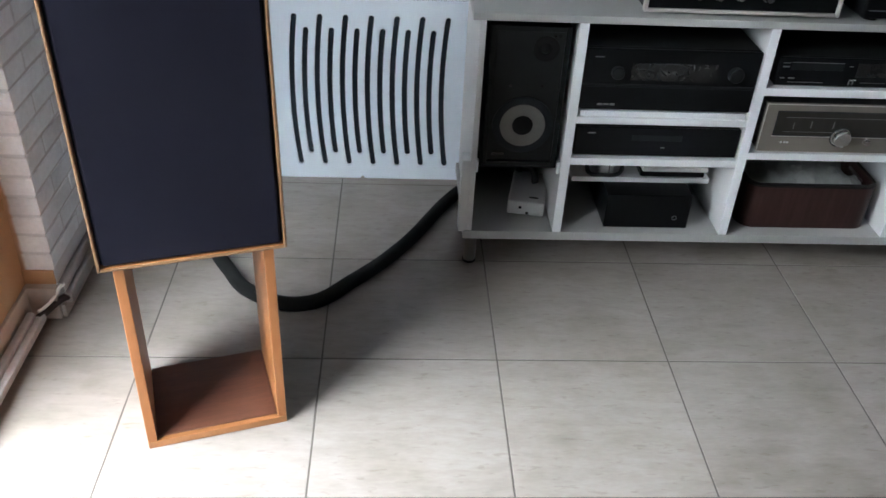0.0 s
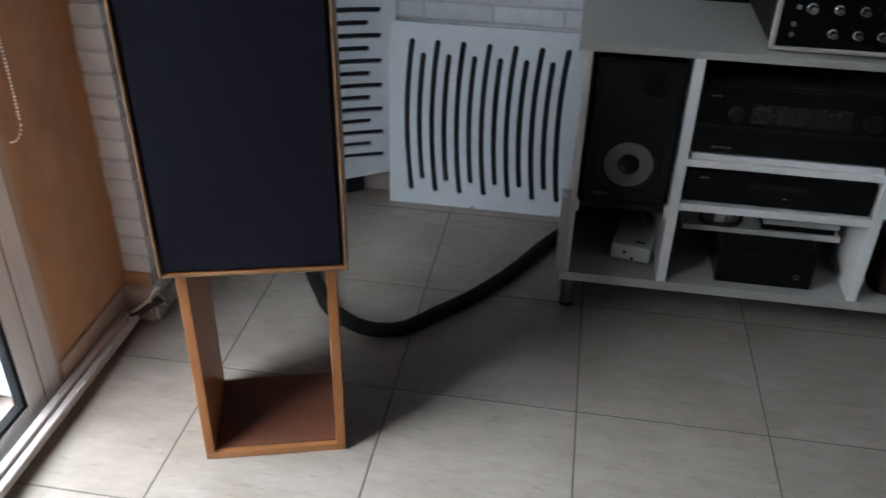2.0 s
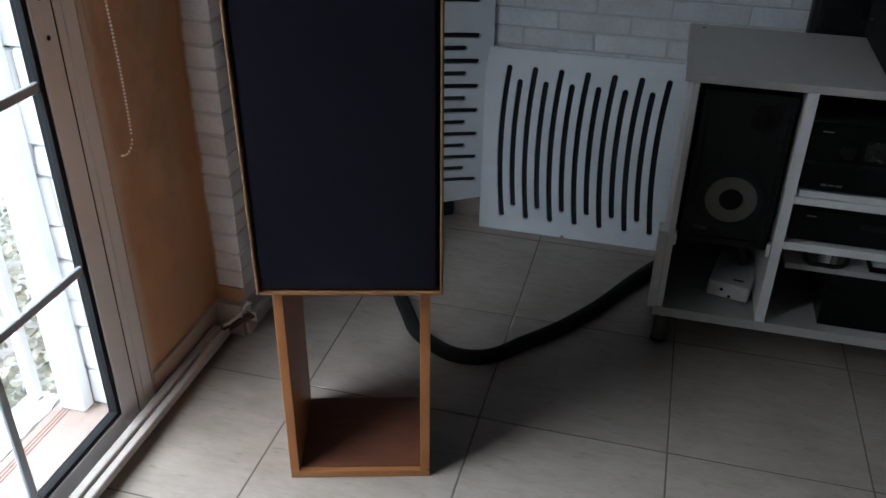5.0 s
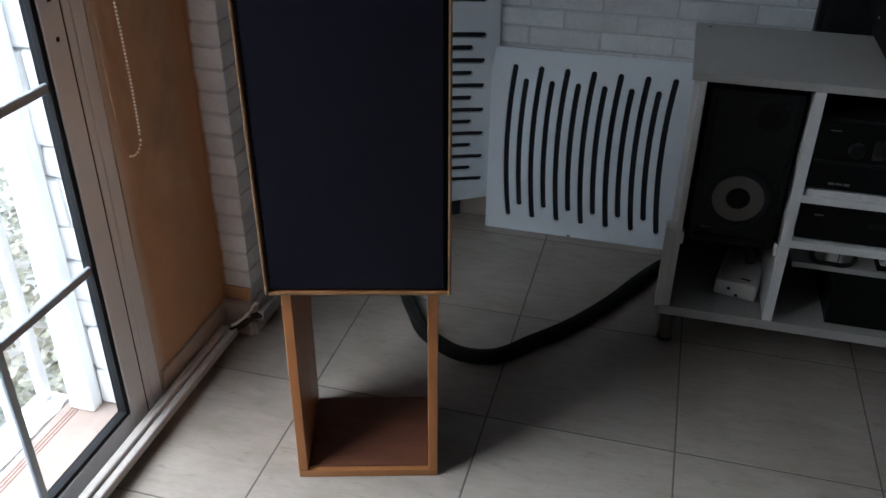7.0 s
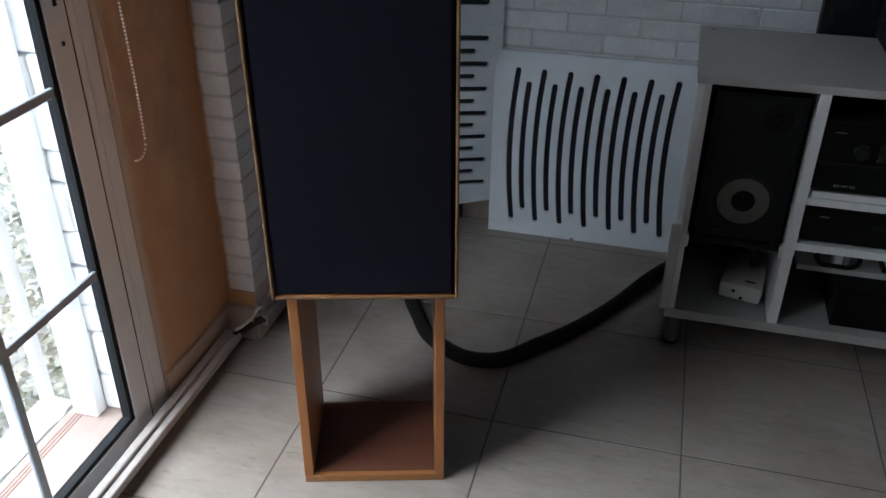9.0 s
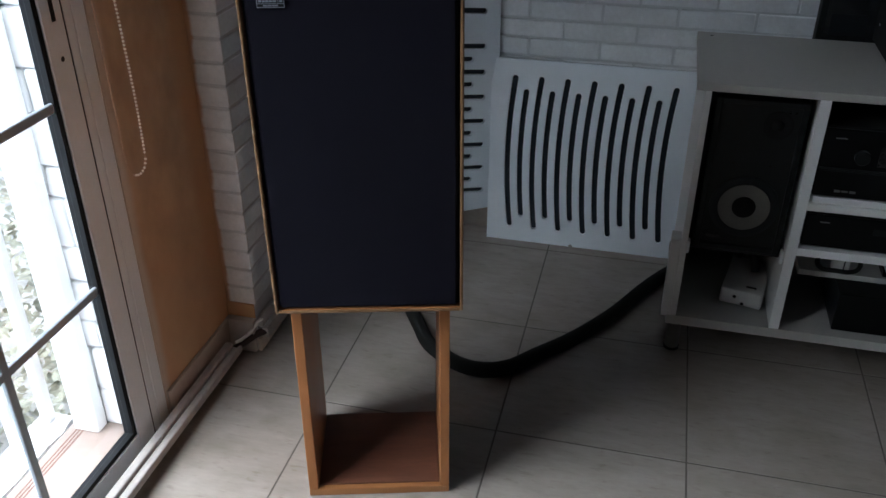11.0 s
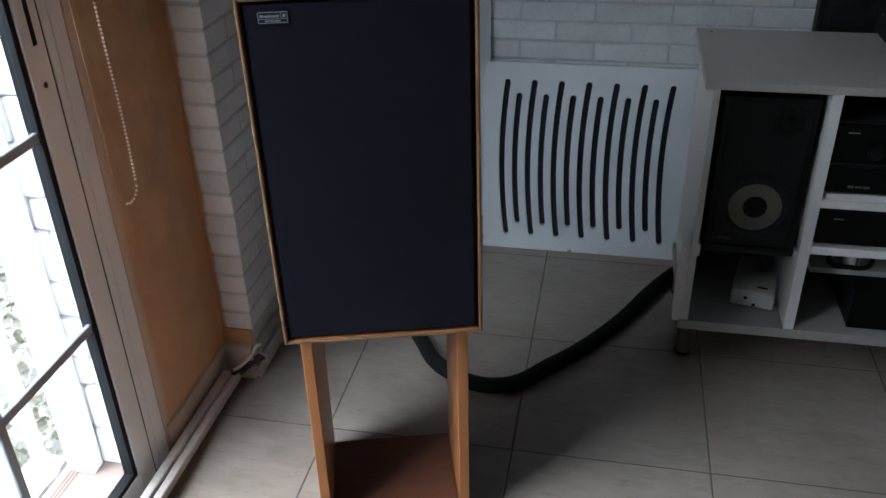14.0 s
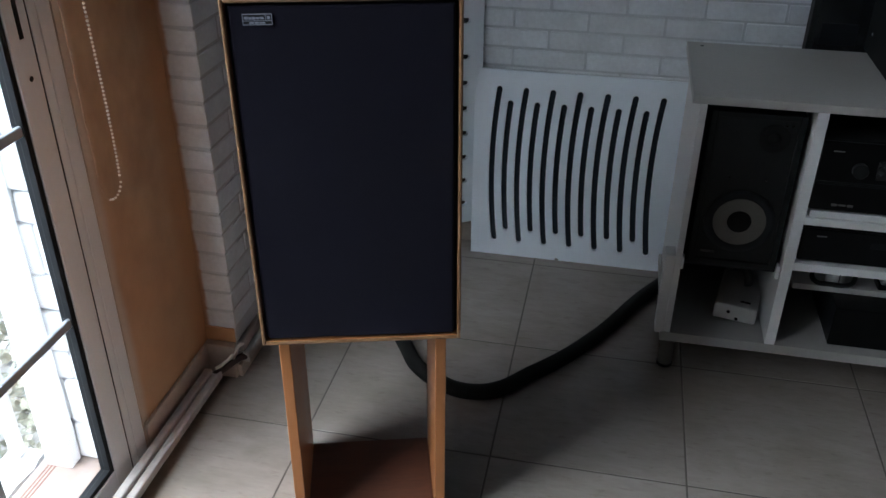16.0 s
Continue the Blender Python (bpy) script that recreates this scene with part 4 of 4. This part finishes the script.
def duct(name, y0, y1, x, z, w, h, label):
    bm = bmesh.new()
    prof = [(0, 0)] + [(w * (0.5 - 0.5 * math.copysign(abs(math.cos(a)) ** 0.40, math.cos(a))), h * 0.35 + h * 0.65 * math.sin(a) ** 0.40) for a in np.linspace(0, math.pi, 13)] + [(w, 0)]
    a = [bm.verts.new((x + u, y0, z + v)) for u, v in prof]
    b = [bm.verts.new((x + u, y1, z + v)) for u, v in prof]
    n = len(prof)
    for k in range(n):
        bm.faces.new((a[k], a[(k + 1) % n], b[(k + 1) % n], b[k]))
    bm.faces.new(a)
    bm.faces.new(b[::-1])
    bmesh.ops.recalc_face_normals(bm, faces=bm.faces)
    ob = part(name, bm, M_DUCT, smooth=True)
    return tagged(ob, label, "cable duct", "cable ducts")


duct("cable_duct", -0.7, 1.733, -0.7655, 0.036, 0.0225, 0.022, "ivory plastic cable duct along the skirting and door sill")
duct("cable_duct", -0.7, 1.741, -0.7425, 0.030, 0.0205, 0.019, "ivory plastic cable duct along the skirting and door sill")
duct("cable_duct", 1.80, 2.32, -0.6995, 0.075, 0.016, 0.03, "ivory plastic cable duct on the brick return")
duct("cable_duct", 1.80, 2.32, -0.6875, 0.042, 0.018, 0.03, "ivory plastic cable duct on the brick return")
tagged(part("cable_bundle", tube([(-0.737, 1.730, 0.042), (-0.722, 1.766, 0.044), (-0.70, 1.79, 0.055), (-0.676, 1.812, 0.058)], 0.0102, bev=3), M_BROWNPIPE, smooth=True), "brown sheathed cables bridging the broken ducts", "cable")
bm = tube([(-0.736, 1.738, 0.057), (-0.722, 1.757, 0.061), (-0.706, 1.780, 0.074), (-0.690, 1.798, 0.097), (-0.684, 1.806, 0.099)], 0.0046, bev=3)
for v in bm.verts:
    v.co.z += 0.002 * noise.noise(v.co * 90)
    v.co.x += 0.002 * noise.noise(v.co * 80 + Vector((3, 1, 2)))
tagged(part("torn_duct_lid", bm, M_PVC, smooth=True), "torn white plastic duct lid bent round the corner", "cable duct")

# beaded blind chain
CHX = -0.735
near = [(CHX, 1.490 + 0.004 * math.sin(9 * t), 1.52 - 0.80 * t) for t in np.linspace(0, 1, 104)]
bend = [(CHX - 0.004 * (1 - math.cos(a)), 1.466 + 0.026 * math.cos(a), 0.715 - 0.034 * math.sin(a)) for a in np.linspace(0, math.pi, 12)[1:-1]]
farr = [(CHX - 0.010, 1.440 - 0.010 * math.sin(2.2 * t), 0.72 + 0.80 * t) for t in np.linspace(0, 1, 24)]
bm = bmesh.new()
for p in near + bend[:7]:
    bmesh.ops.create_icosphere(bm, subdivisions=1, radius=0.0030, matrix=Matrix.Translation(p))
chain = thing("blind_chain", pose(0, 0, 0), "cream beaded pull chain of the blind hanging by the door", "blind chain")
part("bead_string", bm, M_CHAIN, chain, smooth=True)
part("thick_cord", tube(near[::18] + [near[-1]] + bend[1:7:2], 0.0007, bev=2), M_CORD, chain, "thin cord between the beads")
part("thin_cord", tube(bend[6::2] + farr[2::4], 0.0009, bev=2), M_CORD, chain, "thin tan return cord")
part("clutch", B(CHX - 0.03, CHX + 0.006, 1.40, 1.49, 1.52, 1.56, bev=0.006, seg=2), M_CHAIN, chain)
BLIND = 1.98
bl = thing("roller_blind", pose(0, 0, 0), "cream roller blind rolled up above the glass door", "blind")
part("roller", cyl(bmesh.new(), (-0.742, DOOR_S, 2.2), 0.03, DOOR_N - DOOR_S - 0.02, 'Y', 24), M_PLASTER, bl, smooth=True)
part("fabric", B(-0.7635, -0.7625, DOOR_S + 0.01, 1.435, BLIND, 2.18), M_BLIND, bl)
part("hem_bar", B(-0.767, -0.759, DOOR_S + 0.01, 1.435, BLIND - 0.02, BLIND, bev=0.002), M_PLASTER, bl)
part("chain_run", tube([(CHX - 0.012, 1.448, 1.56), (-0.747, 1.448, 1.9), (-0.747, 1.448, 2.18)], 0.002, bev=1), M_CHAIN, chain)

# ---- outside ----
ground = part("ground", B(-60, 60, -60, 60, -0.75, -0.55), M_SOIL)
tagged(ground, "dry garden ground with ivy", "ground", kind="structure")
step = thing("door_step", pose(0, 0, 0), "terracotta tiled step outside the glass door", "step", kind="structure")
part("slab", B(-1.035, -0.861, -1.2, 1.462, -0.56, -0.042), M_STONEJ, step)
for k in range(5):
    y1 = 1.46 - 0.605 * k
    part("tile", B(-1.048, -0.862, y1 - 0.60, y1, -0.042, -0.028, bev=0.002), M_TERRA, step)
    for x in (-1.024, -1.015, -1.006):
        part("groove", B(x - 0.0018, x + 0.0018, y1 - 0.599, y1 - 0.001, -0.0282, -0.0272), M_TERRAD, step)

rng = random.Random(5)
lg = bmesh.new()
box(lg, -1.150, -1.064, -1.2, 1.462, -0.56, -0.036)
bmesh.ops.subdivide_edges(lg, edges=[e for e in lg.edges if abs(e.verts[0].co.y - e.verts[1].co.y) > 1], cuts=90)
for v in lg.verts:
    if v.co.z > -0.1:
        n = noise.noise_vector(Vector((v.co.x * 9, v.co.y * 23, 2.0)))
        v.co += Vector((n.x * 0.010, 0, n.z * 0.007))
part("ledge", lg, M_STONE, step, "whitewashed crumbling ledge beside the step")
stone_wall = part("stone_wall", B(-1.032, -0.862, 1.463, 1.85, -0.56, 2.6), M_STONEJ)
tagged(stone_wall, "whitewashed rough stone wall outside the door", "wall", kind="structure")


def rough_stone(x0, x1, z0, z1, y, d):
    bm = bmesh.new()
    box(bm, x0, x1, y - d, y + 0.01, z0, z1, bev=min(0.009, (z1 - z0) * 0.2), seg=2)
    off = Vector((rng.random() * 50, rng.random() * 50, 0))
    for v in bm.verts:
        n = noise.noise_vector(v.co * 14 + off)
        v.co += Vector((n.x * 0.005, n.y * 0.004, n.z * 0.007))
    return bm


z = -0.028
while z < 1.9:
    h = rng.uniform(0.075, 0.13)
    xs = [-0.864, -0.864 - rng.uniform(0.05, 0.12), -1.030]
    for a, b in zip(xs, xs[1:]):
        part("stone", rough_stone(b + 0.002, a - 0.002, z + 0.002, z + h - 0.002, 1.463, rng.uniform(0.009, 0.012)), M_STONE, stone_wall, smooth=True)
    z += h

# added out of view: holds back the low sky's light through the door
sky_blocker = part("sky_blocking_wall", B(-4.6, -4.4, -9, 9, -0.56, 2.5), M_SKYBLOCK)
tagged(sky_blocker, "unseen plain grey wall added to block the low sky light", "wall", kind="structure")
rail = thing("garden_railing", pose(0, 0, 0), "white painted timber railing at the step", "railing")
part("post", B(-1.030, -0.960, 1.412, 1.4515, -0.0275, 1.3, bev=0.004), M_POST, rail)
for k in range(9):
    x = -1.120 - 0.125 * k
    part("baluster", B(x - 0.0125, x + 0.0125, 1.42, 1.45, -0.034 if k == 0 else -0.52, 1.05, bev=0.003), M_POST, rail)
part("top_rail", B(-2.3, -1.0305, 1.405, 1.465, 1.05, 1.10, bev=0.003), M_POST, rail)
part("end_post", B(-2.36, -2.30, 1.405, 1.462, -0.56, 1.15, bev=0.004), M_POST, rail)

# ivy on the ground
iv, fcs = [], []
for k in range(9500):
    x = -1.12 - abs(rng.gauss(0, 1.1))
    y = rng.uniform(1.0, 4.6)
    zz = -0.54 + 0.42 * max(0, 1 - abs(x + 1.9) / 1.4) * rng.random() + 0.06 * rng.random()
    s = rng.uniform(0.011, 0.027)
    m = Matrix.Translation((x, y, zz)) @ Euler((rng.uniform(-0.9, 0.9), rng.uniform(-0.9, 0.9), rng.uniform(0, 6.28))).to_matrix().to_4x4()
    i0 = len(iv)
    for px, py, pz in ((0, -1, 0), (0.75, -0.5, 0.12), (0.9, 0.25, 0.1), (0.35, 0.45, 0.05), (0, 1.1, -0.1), (-0.35, 0.45, 0.05), (-0.9, 0.25, 0.1), (-0.75, -0.5, 0.12)):
        iv.append(m @ Vector((px * s, py * s, pz * s)))
    fcs += [(i0, i0 + 1, i0 + 2, i0 + 3), (i0, i0 + 3, i0 + 4, i0 + 5), (i0, i0 + 5, i0 + 6, i0 + 7)]
me = bpy.data.meshes.new("ivy")
me.from_pydata(iv, [], fcs)
me.materials.append(M_LEAF)
ivy = tagged(new("ivy", me), "dense green ivy leaves covering the garden ground", "ivy", kind="stuff")

# ---- pieces of the floor and the walls ----
bmt = bmesh.new()
box(bmt, 0.0020, TILE - 0.0020, 0.0020, TILE_Y - 0.0020, -0.009, 0, bev=0.0009)
tile_mesh = mesh_of(bmt, "tile", M_TILE)
for i in range(-2, 8):
    for j in range(-11, 3):
        x, y = i * TILE - 0.003, 1.632 + j * TILE_Y
        if x > E_X or y < S_Y - TILE_Y:
            continue
        if x < -0.8 or y + TILE_Y > WALL_Y or x + TILE > E_X or y < S_Y:
            x0, x1 = max(x, -0.775) - x, min(x + TILE, E_X) - x
            y0, y1 = max(y, S_Y) - y, min(y + TILE_Y, WALL_Y - 0.001) - y
            if x1 - x0 < 0.02 or y1 - y0 < 0.02:
                continue
            t = new("tile", mesh_of(B(x0 + 0.0020, x1 - 0.0020, y0 + 0.0020, y1 - 0.0020, -0.009, 0), "tile_cut", M_TILE))
        else:
            t = new("tile", tile_mesh)
        t.parent = floor
        t.location = (x, y, 0)

PITCH, BL, JT = 0.0575, 0.2165, 0.0078


def brick_mesh(w, seed, proud=0.006, material=M_BRICK):
    bm = bmesh.new()
    box(bm, JT / 2, w - JT / 2, -proud, 0.004, JT / 2, PITCH - JT / 2, bev=0.0028, seg=2)
    r = random.Random(seed)
    off = Vector((r.random() * 40, 0, 0))
    for v in bm.verts:
        n = noise.noise_vector(v.co * 40 + off)
        v.co += Vector((n.x * 0.0018, n.y * 0.0015, n.z * 0.0018))
    return mesh_of(bm, "brick", material)


BM = [brick_mesh(BL, k) for k in range(6)]
joined = bmesh.new()
row = 0
z = 0.612 - 10 * PITCH
while z < CEIL - PITCH:
    x = -0.118 + (0.105 if row % 2 else 0) - 3 * BL
    while x < E_X:
        x0, x1 = max(x, BRICK_X + 0.006), min(x + BL, E_X)
        if x1 - x0 > 0.03:
            if z < 1.05 and x < 1.6:
                whole = x1 - x0 > BL - 0.001
                b = new("brick", BM[rng.randrange(6)] if whole else brick_mesh(x1 - x0, rng.randrange(99)))
                b.parent = wall_north
                b.location = (x0, WALL_Y - 0.0005, z)
            else:
                box(joined, x0 + JT / 2, x1 - JT / 2, WALL_Y - 0.006, WALL_Y + 0.002, z + JT / 2, z + PITCH - JT / 2)
        x += BL
    z += PITCH
    row += 1
far = part("far_bricks", joined, M_BRICK, wall_north)
far["kind"] = "stuff"

PP = 0.0558
PITCH = PP
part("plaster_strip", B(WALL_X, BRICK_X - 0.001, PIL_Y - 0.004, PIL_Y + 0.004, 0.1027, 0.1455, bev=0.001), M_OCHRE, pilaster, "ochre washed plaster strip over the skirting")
BS = [brick_mesh(BRICK_X - WALL_X + 0.008, 40 + k, 0.0045, M_BRICKWASH) for k in range(5)]
BR = [brick_mesh(BL, 60 + k, 0.0045) for k in range(5)]
row = 0
z = 0.701 - 10 * PP
while z < CEIL - PP:
    b = new("brick", BS[rng.randrange(5)])
    b.parent = pilaster
    b.location = (WALL_X, PIL_Y + 0.002, z)
    y = PIL_Y - 0.004 - (0.1 if row % 2 else 0)
    while y < WALL_Y:
        y0, y1 = max(y, PIL_Y - 0.004), min(y + BL, WALL_Y - 0.008)
        if y1 - y0 > 0.03:
            b = new("brick", BR[rng.randrange(5)] if y1 - y0 > BL - 0.001 else brick_mesh(y1 - y0, rng.randrange(99), 0.0045))
            b.parent = pilaster
            b.matrix_basis = pose(BRICK_X - 0.002, y0, z, 0, 0, 90)
        y += BL
    z += PP
    row += 1
